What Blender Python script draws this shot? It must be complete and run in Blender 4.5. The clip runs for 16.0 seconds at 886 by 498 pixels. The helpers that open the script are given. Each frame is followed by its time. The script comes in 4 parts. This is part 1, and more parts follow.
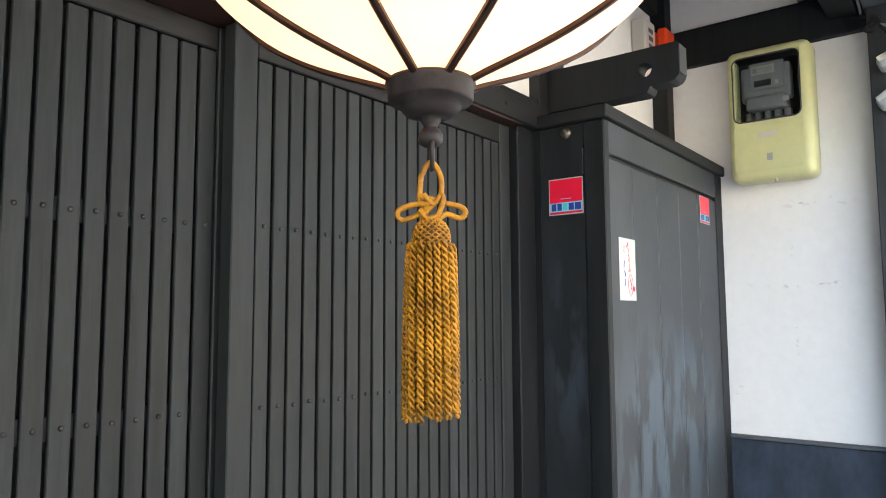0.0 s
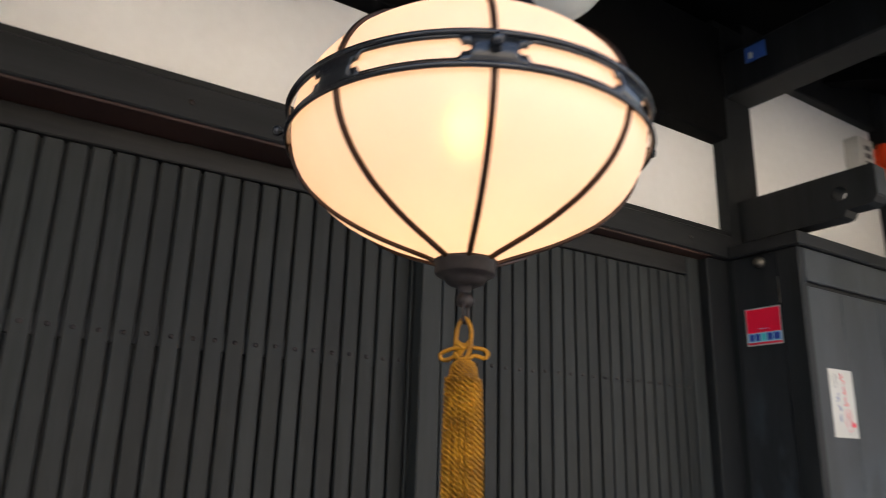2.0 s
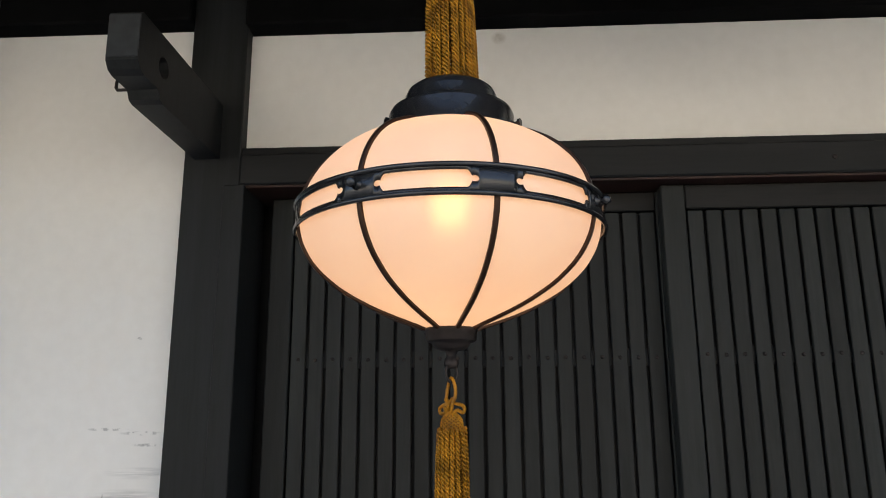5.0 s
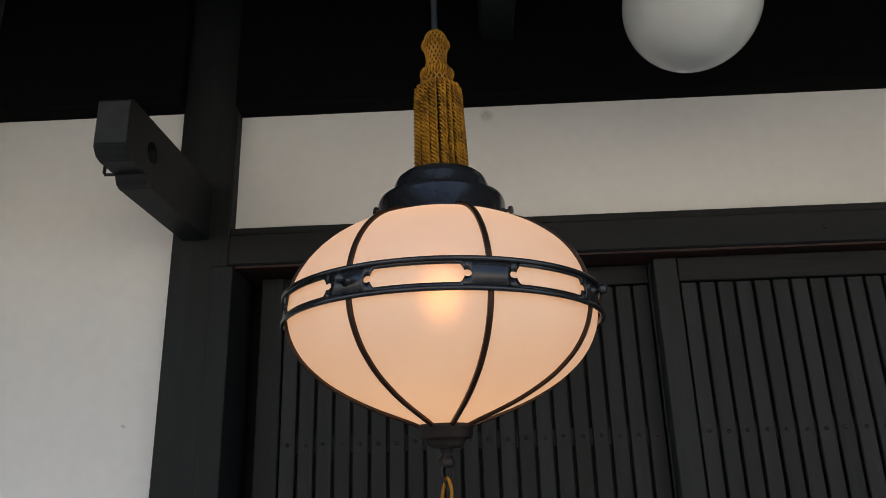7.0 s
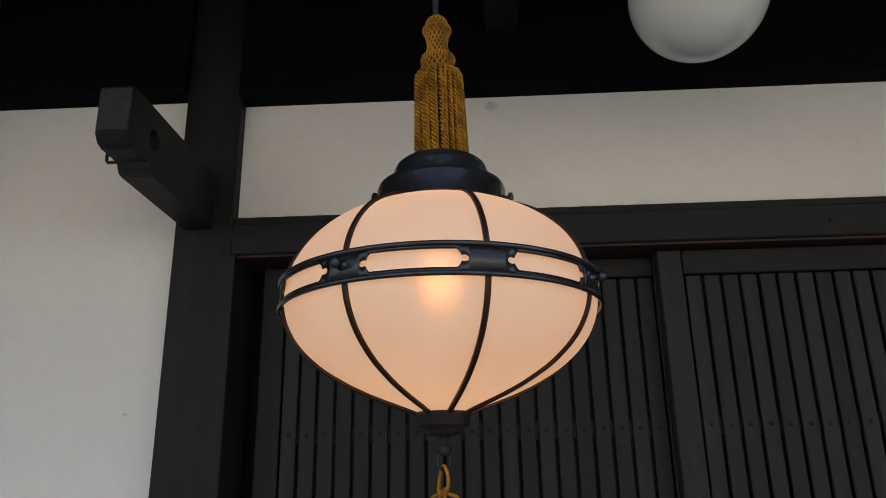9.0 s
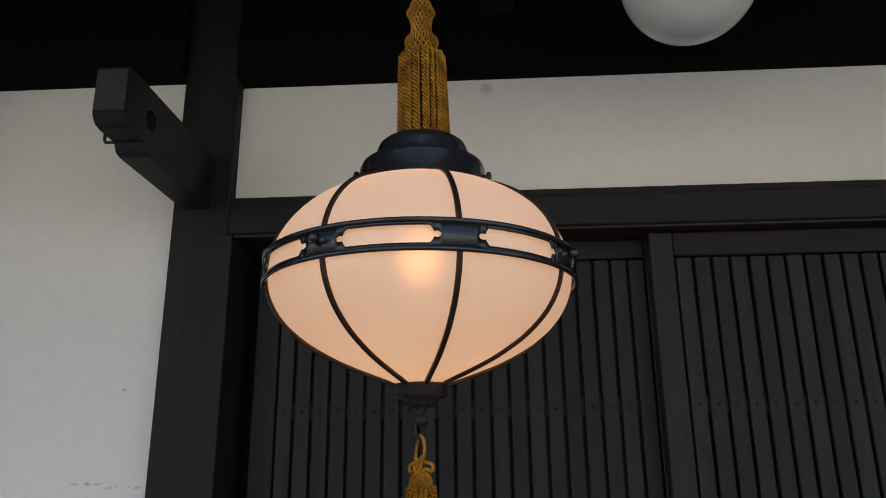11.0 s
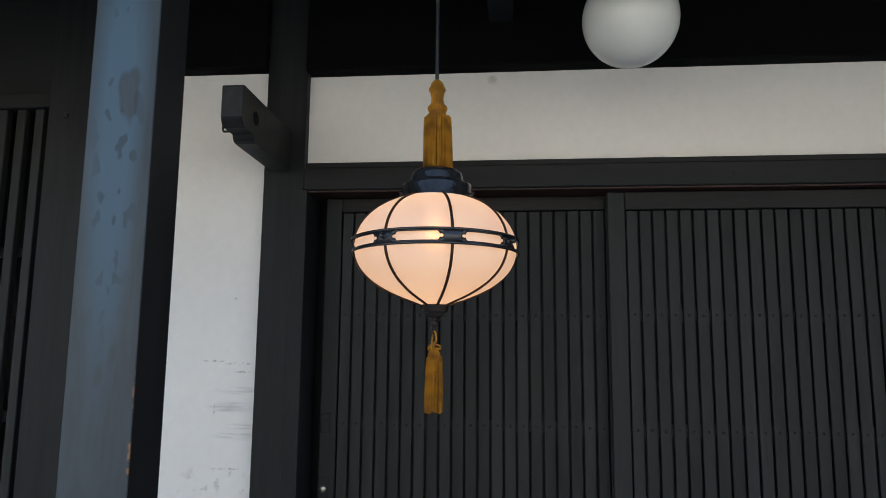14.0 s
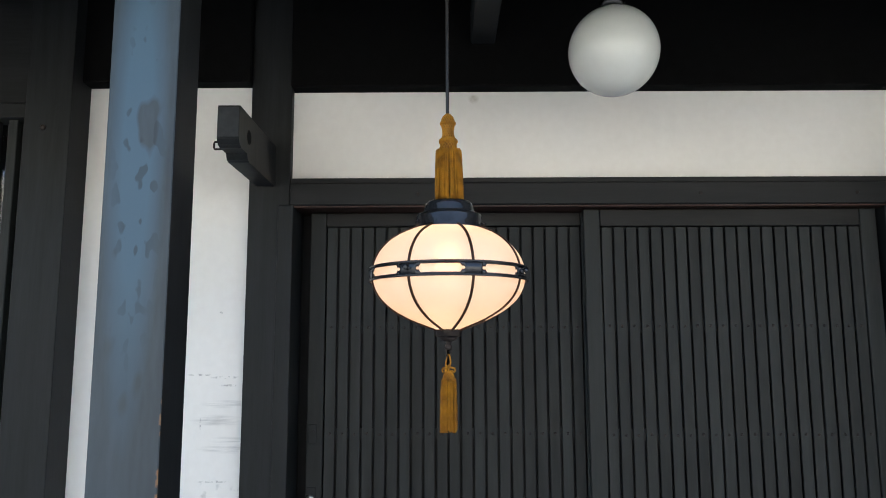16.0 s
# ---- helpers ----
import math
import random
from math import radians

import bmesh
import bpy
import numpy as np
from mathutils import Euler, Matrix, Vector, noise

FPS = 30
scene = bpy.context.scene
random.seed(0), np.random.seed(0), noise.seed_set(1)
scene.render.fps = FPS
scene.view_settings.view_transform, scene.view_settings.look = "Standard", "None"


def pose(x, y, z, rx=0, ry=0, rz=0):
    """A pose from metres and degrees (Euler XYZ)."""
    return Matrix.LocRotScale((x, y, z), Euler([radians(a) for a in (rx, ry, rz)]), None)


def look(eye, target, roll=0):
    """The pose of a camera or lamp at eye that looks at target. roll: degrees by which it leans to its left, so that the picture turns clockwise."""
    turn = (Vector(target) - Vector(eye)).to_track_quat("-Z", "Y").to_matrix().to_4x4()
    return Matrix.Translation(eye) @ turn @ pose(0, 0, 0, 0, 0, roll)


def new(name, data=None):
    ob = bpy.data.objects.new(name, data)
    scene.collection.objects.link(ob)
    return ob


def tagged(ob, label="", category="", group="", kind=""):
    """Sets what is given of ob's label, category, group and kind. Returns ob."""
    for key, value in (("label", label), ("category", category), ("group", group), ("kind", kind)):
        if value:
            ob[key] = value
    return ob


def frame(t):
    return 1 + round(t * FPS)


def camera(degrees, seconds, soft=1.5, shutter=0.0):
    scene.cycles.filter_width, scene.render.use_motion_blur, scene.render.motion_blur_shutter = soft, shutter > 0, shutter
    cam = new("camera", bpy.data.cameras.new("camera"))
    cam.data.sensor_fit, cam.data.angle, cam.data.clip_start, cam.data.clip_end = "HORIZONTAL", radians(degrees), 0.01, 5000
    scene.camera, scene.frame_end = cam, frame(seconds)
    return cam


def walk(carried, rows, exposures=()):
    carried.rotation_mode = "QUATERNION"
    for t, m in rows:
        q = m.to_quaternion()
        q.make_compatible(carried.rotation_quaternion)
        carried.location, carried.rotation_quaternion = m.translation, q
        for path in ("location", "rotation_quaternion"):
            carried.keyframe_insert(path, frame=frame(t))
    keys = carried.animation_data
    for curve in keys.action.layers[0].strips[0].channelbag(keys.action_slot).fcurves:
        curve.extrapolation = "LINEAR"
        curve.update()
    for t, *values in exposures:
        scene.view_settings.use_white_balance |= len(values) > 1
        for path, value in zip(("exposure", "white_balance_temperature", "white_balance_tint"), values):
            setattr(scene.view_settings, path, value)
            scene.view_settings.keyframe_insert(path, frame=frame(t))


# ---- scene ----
cam = camera(63.9, 16.0, soft=0.9, shutter=0.4)
PATH = [
    (0, (0.145, -0.916, 1.421), (1.724, 0.296, 1.61), -0.3),
    (0.5, (0.148, -0.919, 1.422), (1.711, 0.306, 1.665), -0.1),
    (1, (0.139, -0.928, 1.417), (1.692, 0.298, 1.708), -0.5),
    (1.2, (0.129, -0.935, 1.421), (1.697, 0.271, 1.718), -0.5),
    (1.5, (0.092, -0.964, 1.446), (1.663, 0.223, 1.796), -0.8),
    (1.8, (0.099, -1.027, 1.435), (1.381, 0.434, 1.907), 0.3),
    (2, (0.142, -1.11, 1.409), (1.176, 0.514, 1.951), 1.6),
    (2.2, (0.189, -1.195, 1.394), (1.059, 0.517, 1.955), 2.4),
    (2.5, (0.247, -1.253, 1.39), (0.971, 0.541, 1.896), 3.3),
    (2.8, (0.271, -1.283, 1.377), (0.891, 0.557, 1.855), 3.0),
    (3, (0.28, -1.306, 1.378), (0.829, 0.56, 1.844), 2.4),
    (3.2, (0.311, -1.343, 1.386), (0.779, 0.547, 1.844), 2.2),
    (5.3, (0.454, -1.307, 1.489), (0.3453, 0.642, 1.927), -0.5),
    (5.5, (0.452, -1.303, 1.496), (0.353, 0.636, 1.977), -0.6),
    (6, (0.451, -1.306, 1.5), (0.373, 0.615, 2.052), -1.2),
    (6.5, (0.452, -1.308, 1.5022), (0.379, 0.6, 2.0964), -1.6),
    (7, (0.452, -1.305, 1.501), (0.389, 0.597, 2.114), -1.7),
    (7.5, (0.459, -1.303, 1.4992), (0.387, 0.602, 2.1131), -1.5),
    (8, (0.459, -1.3, 1.5002), (0.377, 0.603, 2.1074), -1.4),
    (8.5, (0.461, -1.3, 1.5002), (0.376, 0.603, 2.11), -1.3),
    (9, (0.458, -1.297, 1.496), (0.377, 0.609, 2.095), -1.1),
    (11.5, (0.487, -1.326, 1.476), (0.382, 0.603, 1.994), -0.5),
    (12, (0.488, -1.393, 1.4528), (0.392, 0.556, 1.894), -0.1),
    (12.5, (0.437, -1.531, 1.4509), (0.402, 0.43, 1.8503), -0.2),
    (13, (0.466, -1.648, 1.4618), (0.431, 0.322, 1.8105), -1.0),
    (13.5, (0.548, -1.767, 1.4631), (0.402, 0.2, 1.7873), -0.5),
    (14, (0.555, -1.852, 1.465), (0.364, 0.118, 1.756), 0.5),
    (14.5, (0.48, -1.936, 1.4647), (0.403, 0.044, 1.7307), 0.7),
    (15, (0.432, -1.954, 1.4715), (0.461, 0.031, 1.7151), -0.3),
    (15.5, (0.43, -1.947, 1.4773), (0.423, 0.037, 1.7413), -0.2),
    (16, (0.425, -1.93, 1.517), (0.418, 0.052, 1.7851), -0.2),
]
EXPOSURES = [(0, 3.6, 6800, 6), (1, 3.6, 6800, 6), (1.5, 3.5, 6900, 8), (2, 2.55, 7000, 10), (2.5, 2.1, 7000, 7), (3.2, 2.05, 6950, 6), (5.5, 1.95, 6800, 6),
             (7, 1.55, 6700, 6), (9, 1.45, 6700, 6), (12.5, 1.5, 6300, 5), (14, 1.82, 6250, 4), (15, 2.3, 6200, 3), (16, 2.38, 6200, 3)]
walk(cam, [(t, look(eye, target, roll)) for t, eye, target, roll in PATH], EXPOSURES)
SKY, SUN, BULB, OPAL_FORWARD = 0.12, 3.0, 0.145, 0.026

# ---- world and large lights ----
world = bpy.data.worlds.new("sky")
scene.world = world
world.use_nodes = True
wn = world.node_tree
sky = wn.nodes.new("ShaderNodeTexSky")
sky.sky_type = 'NISHITA'
sky.sun_disc = False
sky.sun_elevation = radians(48)
sky.sun_rotation = radians(20)
sky.air_density, sky.dust_density, sky.ozone_density = 1.0, 2.5, 1.0
wn.nodes["Background"].inputs["Strength"].default_value = SKY
wn.links.new(sky.outputs["Color"], wn.nodes["Background"].inputs["Color"])
sun = new("sun", bpy.data.lights.new("sun", 'SUN'))
sun.data.energy = SUN
sun.data.angle = radians(14)
sun.data.color = (1.0, 0.96, 0.9)
sun.matrix_world = look((2.5, 6, 8.5), (0, 0, 0))


# ---- materials ----
def mat(name, base, rough=0.5, metal=0.0, vary=0.15, scale=6.0, stretch=(1, 1, 1), fine=60.0, bump=0.05,
        tint=None, spec=0.26):
    """A painted, metal or textile surface: colour varied at two scales, with fine relief."""
    m = bpy.data.materials.new(name)
    m.use_nodes = True
    nt = m.node_tree
    n, l = nt.nodes, nt.links
    b = n["Principled BSDF"]
    b.inputs["Metallic"].default_value = metal
    b.inputs["Specular IOR Level"].default_value = spec
    geo = n.new("ShaderNodeNewGeometry")
    mp = n.new("ShaderNodeMapping")
    mp.inputs["Scale"].default_value = stretch
    l.new(geo.outputs["Position"], mp.inputs["Vector"])
    big = n.new("ShaderNodeTexNoise")
    big.inputs["Scale"].default_value = scale
    big.inputs["Detail"].default_value = 5
    small = n.new("ShaderNodeTexNoise")
    small.inputs["Scale"].default_value = fine
    small.inputs["Detail"].default_value = 4
    for t in (big, small):
        l.new(mp.outputs["Vector"], t.inputs["Vector"])
    add = n.new("ShaderNodeMath")
    add.operation = 'MULTIPLY_ADD'
    l.new(small.outputs["Fac"], add.inputs[0])
    add.inputs[1].default_value = 0.4
    l.new(big.outputs["Fac"], add.inputs[2])
    ramp = n.new("ShaderNodeValToRGB")
    t = tint or base
    ramp.color_ramp.elements[0].position, ramp.color_ramp.elements[1].position = 0.5, 0.9
    ramp.color_ramp.elements[0].color = (*[c * (1 - vary) for c in base], 1)
    ramp.color_ramp.elements[1].color = (*[min(1, c * (1 + vary)) for c in t], 1)
    l.new(add.outputs[0], ramp.inputs["Fac"])
    l.new(ramp.outputs["Color"], b.inputs["Base Color"])
    rr = n.new("ShaderNodeMapRange")
    rr.inputs["To Min"].default_value, rr.inputs["To Max"].default_value = max(0.02, rough - 0.1), min(1, rough + 0.1)
    l.new(big.outputs["Fac"], rr.inputs["Value"])
    l.new(rr.outputs["Result"], b.inputs["Roughness"])
    if bump:
        bp = n.new("ShaderNodeBump")
        bp.inputs["Strength"].default_value = bump
        bp.inputs["Distance"].default_value = 0.002
        l.new(add.outputs[0], bp.inputs["Height"])
        l.new(bp.outputs["Normal"], b.inputs["Normal"])
    return m


def mark(m, colour, spots, noise_scale=60.0, cut=(0.5, 0.6), amount=0.7, stretch=(1, 1, 1), detail=4.0):
    """Stains on a material: each spot is (centre, half size) of a soft box in which a noise shows the stain."""
    nt = m.node_tree
    n, l = nt.nodes, nt.links
    b = n["Principled BSDF"]
    before = b.inputs["Base Color"].links[0].from_socket
    geo = n.new("ShaderNodeNewGeometry")
    total = None
    for centre, half in spots:
        sub = n.new("ShaderNodeVectorMath")
        sub.operation = 'SUBTRACT'
        l.new(geo.outputs["Position"], sub.inputs[0])
        sub.inputs[1].default_value = centre
        div = n.new("ShaderNodeVectorMath")
        div.operation = 'DIVIDE'
        l.new(sub.outputs[0], div.inputs[0])
        div.inputs[1].default_value = half
        ln = n.new("ShaderNodeVectorMath")
        ln.operation = 'LENGTH'
        l.new(div.outputs[0], ln.inputs[0])
        fall = n.new("ShaderNodeMapRange")
        fall.inputs["From Min"].default_value, fall.inputs["From Max"].default_value = 1.0, 0.45
        l.new(ln.outputs["Value"], fall.inputs["Value"])
        if total is None:
            total = fall.outputs["Result"]
        else:
            mx = n.new("ShaderNodeMath")
            mx.operation = 'MAXIMUM'
            l.new(total, mx.inputs[0])
            l.new(fall.outputs["Result"], mx.inputs[1])
            total = mx.outputs[0]
    mp = n.new("ShaderNodeMapping")
    mp.inputs["Scale"].default_value = stretch
    l.new(geo.outputs["Position"], mp.inputs["Vector"])
    ns = n.new("ShaderNodeTexNoise")
    ns.inputs["Scale"].default_value = noise_scale
    ns.inputs["Detail"].default_value = detail
    l.new(mp.outputs["Vector"], ns.inputs["Vector"])
    step = n.new("ShaderNodeMapRange")
    step.inputs["From Min"].default_value, step.inputs["From Max"].default_value = cut
    l.new(ns.outputs["Fac"], step.inputs["Value"])
    mul = n.new("ShaderNodeMath")
    mul.operation = 'MULTIPLY'
    l.new(step.outputs["Result"], mul.inputs[0])
    l.new(total, mul.inputs[1])
    am = n.new("ShaderNodeMath")
    am.operation = 'MULTIPLY'
    l.new(mul.outputs[0], am.inputs[0])
    am.inputs[1].default_value = amount
    mix = n.new("ShaderNodeMix")
    mix.data_type = 'RGBA'
    l.new(am.outputs[0], mix.inputs["Factor"])
    l.new(before, mix.inputs["A"])
    mix.inputs["B"].default_value = (*colour, 1)
    l.new(mix.outputs["Result"], b.inputs["Base Color"])
    return m


GRAIN = (14, 14, 1)
wood = mat("black_stained_wood", (0.0118, 0.0130, 0.0138), 0.55, vary=0.3, scale=2.5, stretch=GRAIN, fine=14, bump=0.12, spec=0.2)
wood_x = mat("black_stained_beam", (0.0125, 0.013, 0.0135), 0.55, vary=0.3, scale=2.5, stretch=(1, 14, 14), fine=14, bump=0.12, spec=0.2)
slat_wood = mat("grey_black_slat_wood", (0.0182, 0.0198, 0.0193), 0.5, vary=0.3, scale=3, stretch=(12, 12, 0.8), fine=22, bump=0.16, spec=0.15)
# Brown rail, colour lowered to include the lintel's shade.
rail_wood = mat("shaded_brown_rail_wood", (0.0150, 0.0145, 0.0140), 0.5, vary=0.35, scale=3, stretch=(1, 10, 10), fine=16, bump=0.12, spec=0.15)
track_wood = mat("reddish_track_wood", (0.028, 0.013, 0.010), 0.5, vary=0.4, scale=4, stretch=(1, 10, 10), bump=0.1)
# Colour set near black to carry the deep shade under the eave.
soffit_wood = mat("shade_dark_soffit_boards", (0.0042, 0.0042, 0.0042), 0.9, vary=0.3, scale=3, stretch=(10, 1, 10), bump=0.15, spec=0.05)
# Near-black that puts the dark of gaps, groove and hole into colour.
backing = mat("gap_dark_black", (0.006, 0.006, 0.006), 0.6, vary=0.2, bump=0)
def each_its_own(m, low, high):
    """Lets alike pieces differ a little in shade."""
    n, l = m.node_tree.nodes, m.node_tree.links
    b = n["Principled BSDF"]
    before = b.inputs["Base Color"].links[0].from_socket
    info = n.new("ShaderNodeObjectInfo")
    rg = n.new("ShaderNodeMapRange")
    rg.inputs["To Min"].default_value, rg.inputs["To Max"].default_value = low, high
    l.new(info.outputs["Random"], rg.inputs["Value"])
    mul = n.new("ShaderNodeVectorMath")
    mul.operation = 'SCALE'
    l.new(before, mul.inputs[0])
    l.new(rg.outputs["Result"], mul.inputs["Scale"])
    l.new(mul.outputs[0], b.inputs["Base Color"])


each_its_own(slat_wood, 0.82, 1.2)
plaster = mat("white_plaster", (0.74, 0.72, 0.69), 0.85, vary=0.03, scale=1.6, fine=40, bump=0.02, tint=(0.77, 0.755, 0.73))
mark(plaster, (0.13, 0.13, 0.13), [((-0.230, 0, 1.440), (0.045, 0.02, 0.0035)), ((-0.165, 0, 1.433), (0.045, 0.02, 0.0045)), ((-0.155, 0, 1.412), (0.030, 0.02, 0.0035)),
                                   ((-0.185, 0, 1.606), (0.007, 0.02, 0.005)), ((-0.228, 0, 1.312), (0.003, 0.02, 0.018)), ((-0.19, 0, 1.163), (0.05, 0.02, 0.004))],
     noise_scale=110, cut=(0.48, 0.58), amount=0.5, stretch=(0.8, 1, 1))
mark(plaster, (0.20, 0.20, 0.20), [((-0.160, 0, 1.363), (0.075, 0.02, 0.012)), ((-0.180, 0, 1.320), (0.08, 0.02, 0.018)), ((-0.155, 0, 1.247), (0.085, 0.02, 0.014)),
                                   ((-0.150, 0, 1.270), (0.06, 0.02, 0.010))],
     noise_scale=22, cut=(0.40, 0.68), amount=0.42, stretch=(0.6, 1, 9))
mark(plaster, (0.3, 0.3, 0.29), [((-0.2, 0, 1.12), (0.14, 0.02, 0.06))], noise_scale=30, cut=(0.57, 0.68), amount=0.6)
mark(plaster, (0.25, 0.24, 0.24), [((2.64, -0.5, 1.78), (0.02, 0.12, 0.03)), ((2.64, -0.45, 1.52), (0.02, 0.20, 0.016)),
                                   ((2.64, -0.42, 1.62), (0.02, 0.006, 0.03)), ((2.64, -0.42, 1.33), (0.02, 0.007, 0.10)), ((2.64, -0.24, 1.17), (0.02, 0.02, 0.025))],
     noise_scale=34, cut=(0.58, 0.70), amount=0.5, stretch=(1, 1, 2.2))
mark(plaster, (0.34, 0.30, 0.24), [((0.506, 0, 2.205), (0.017, 0.02, 0.015))], noise_scale=90, cut=(0.1, 0.7), amount=0.6)
post_plain = mat("weathered_end_grain", (0.030, 0.033, 0.036), 0.6, vary=0.3, scale=20, bump=0.15)
# Worn paint; its blue also holds the sky's reflection as colour.
post_paint = mat("sky_tinted_weathered_post", (0.042, 0.053, 0.062), 0.42, vary=0.22, scale=2.2, stretch=(6, 6, 1), fine=16, bump=0.1)
mark(post_paint, (0.060, 0.103, 0.140), [((-0.085, -0.787, 1.85), (0.052, 0.03, 0.52))], noise_scale=11, cut=(0.37, 0.42), amount=0.9,
     stretch=(1.3, 1, 0.55), detail=2.5)
mark(post_paint, (0.028, 0.036, 0.042), [((-0.08, -0.787, 1.80), (0.05, 0.03, 0.36))], noise_scale=44, cut=(0.61, 0.65), amount=0.65,
     stretch=(1.2, 1, 0.6), detail=1)
mark(post_paint, (0.36, 0.17, 0.07), [((-0.023, -0.79, 1.22), (0.006, 0.012, 0.30)), ((-0.14, -0.79, 1.35), (0.003, 0.006, 0.5))],
     noise_scale=60, cut=(0.5, 0.56), amount=0.9)
box_paint = mat("slate_grey_weathered_boards", (0.036, 0.040, 0.043), 0.45, vary=0.25, scale=2.2, stretch=(7, 7, 1), fine=16, bump=0.12)
mark(box_paint, (0.075, 0.095, 0.112), [((2.1, -0.2, 1.12), (0.5, 0.3, 0.34))], noise_scale=8, cut=(0.46, 0.54), amount=0.8,
     stretch=(2.2, 2, 0.7), detail=3)
# Darker version of the front boards' colour, for the side panel.
side_paint = mat("near_black_box_side", (0.014, 0.0155, 0.017), 0.5, vary=0.3, scale=2.2, stretch=(7, 7, 1), fine=16, bump=0.12)
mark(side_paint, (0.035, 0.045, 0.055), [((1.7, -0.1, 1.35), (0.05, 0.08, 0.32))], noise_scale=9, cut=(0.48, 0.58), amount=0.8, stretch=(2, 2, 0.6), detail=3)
bronze = mat("dark_bronze", (0.050, 0.050, 0.052), 0.22, metal=0.7, vary=0.3, scale=30, fine=200, bump=0.06)
iron = mat("brown_black_iron", (0.030, 0.024, 0.022), 0.5, metal=0.4, vary=0.35, scale=60, fine=300, bump=0.12)
gold = mat("gold_silk_cord", (0.228, 0.092, 0.005), 0.45, vary=0.3, scale=60, fine=500, bump=0.15, tint=(0.36, 0.158, 0.011), spec=0.22)
# Gold darkened to imitate shade between the tassel cords.
gold_core_shade = mat("shade_dark_gold_core", (0.070, 0.027, 0.003), 0.7, vary=0.3, scale=200, fine=900, bump=0.2)
cord_black = mat("black_flex", (0.02, 0.02, 0.02), 0.4, vary=0.1, bump=0)
milk = mat("milk_glass", (0.62, 0.64, 0.61), 0.02, vary=0.03, scale=3, bump=0, spec=0.6)
chrome = mat("worn_chrome", (0.40, 0.38, 0.34), 0.3, metal=1.0, vary=0.1, bump=0)
brass_dull = mat("dull_brass", (0.17, 0.15, 0.12), 0.42, metal=0.9, vary=0.3, scale=80, bump=0.1)
dado_paint = mat("blue_slate_dado_boards", (0.030, 0.040, 0.058), 0.5, vary=0.3, scale=5, stretch=(2, 2, 1), fine=30, bump=0.08)
strap_bronze = mat("brown_bronze_straps", (0.040, 0.020, 0.012), 0.38, metal=0.45, vary=0.35, scale=40, fine=200, bump=0.06)
cream = mat("yellowed_meter_plastic", (0.53, 0.52, 0.27), 0.38, vary=0.06, scale=5, fine=60, bump=0.02)
# Grey and black both lifted to include haze reflected in the window.
meter_grey = mat("hazed_grey_meter_plastic", (0.30, 0.30, 0.315), 0.35, vary=0.1, bump=0)
meter_dark = mat("black_meter_plastic", (0.055, 0.053, 0.053), 0.4, vary=0.1, bump=0)
white_print = mat("white_label_paper", (0.48, 0.465, 0.42), 0.5, vary=0.03, bump=0)
grey_print = mat("grey_label_print", (0.3, 0.3, 0.3), 0.5, vary=0.05, bump=0)
red_print = mat("red_sticker_print", (0.74, 0.012, 0.045), 0.35, vary=0.04, bump=0)
sky_print = mat("pale_blue_sticker_print", (0.30, 0.52, 0.66), 0.35, vary=0.04, bump=0)
navy_print = mat("navy_sticker_print", (0.02, 0.05, 0.26), 0.35, vary=0.04, bump=0)
teal_print = mat("teal_sticker_print", (0.05, 0.52, 0.5), 0.35, vary=0.04, bump=0)
blue_print = mat("blue_sign_enamel", (0.03, 0.09, 0.32), 0.3, vary=0.1, bump=0)
orange = mat("orange_lamp_plastic", (0.72, 0.055, 0.012), 0.3, vary=0.08, bump=0)
conduit_paint = mat("tan_conduit", (0.22, 0.19, 0.14), 0.45, vary=0.15, bump=0)
steel = mat("grey_painted_steel", (0.10, 0.105, 0.11), 0.45, vary=0.15, scale=3, bump=0.04)
fixture = mat("pale_grey_fixture", (0.30, 0.32, 0.32), 0.4, vary=0.08, bump=0)
paving = mat("pale_stone_paving", (0.36, 0.35, 0.34), 0.8, vary=0.2, scale=3, fine=40, bump=0.2)
asphalt = mat("pale_worn_asphalt", (0.14, 0.14, 0.145), 0.85, vary=0.25, scale=3, fine=120, bump=0.3)
# Pale and warm so the unseen wall reflects sun onto the house front.
bounce_wall = mat("pale_bounce_wall_plaster", (0.52, 0.48, 0.42), 0.8, vary=0.1, scale=1, bump=0.05)


def clear_glass(name, tint, rough):
    m = bpy.data.materials.new(name)
    m.use_nodes = True
    b = m.node_tree.nodes["Principled BSDF"]
    b.inputs["Base Color"].default_value = (*tint, 1)
    b.inputs["Roughness"].default_value = rough
    b.inputs["Transmission Weight"].default_value = 1
    b.inputs["IOR"].default_value = 1.45
    return m


window_glass = clear_glass("clear_window", (0.85, 0.88, 0.88), 0.03)


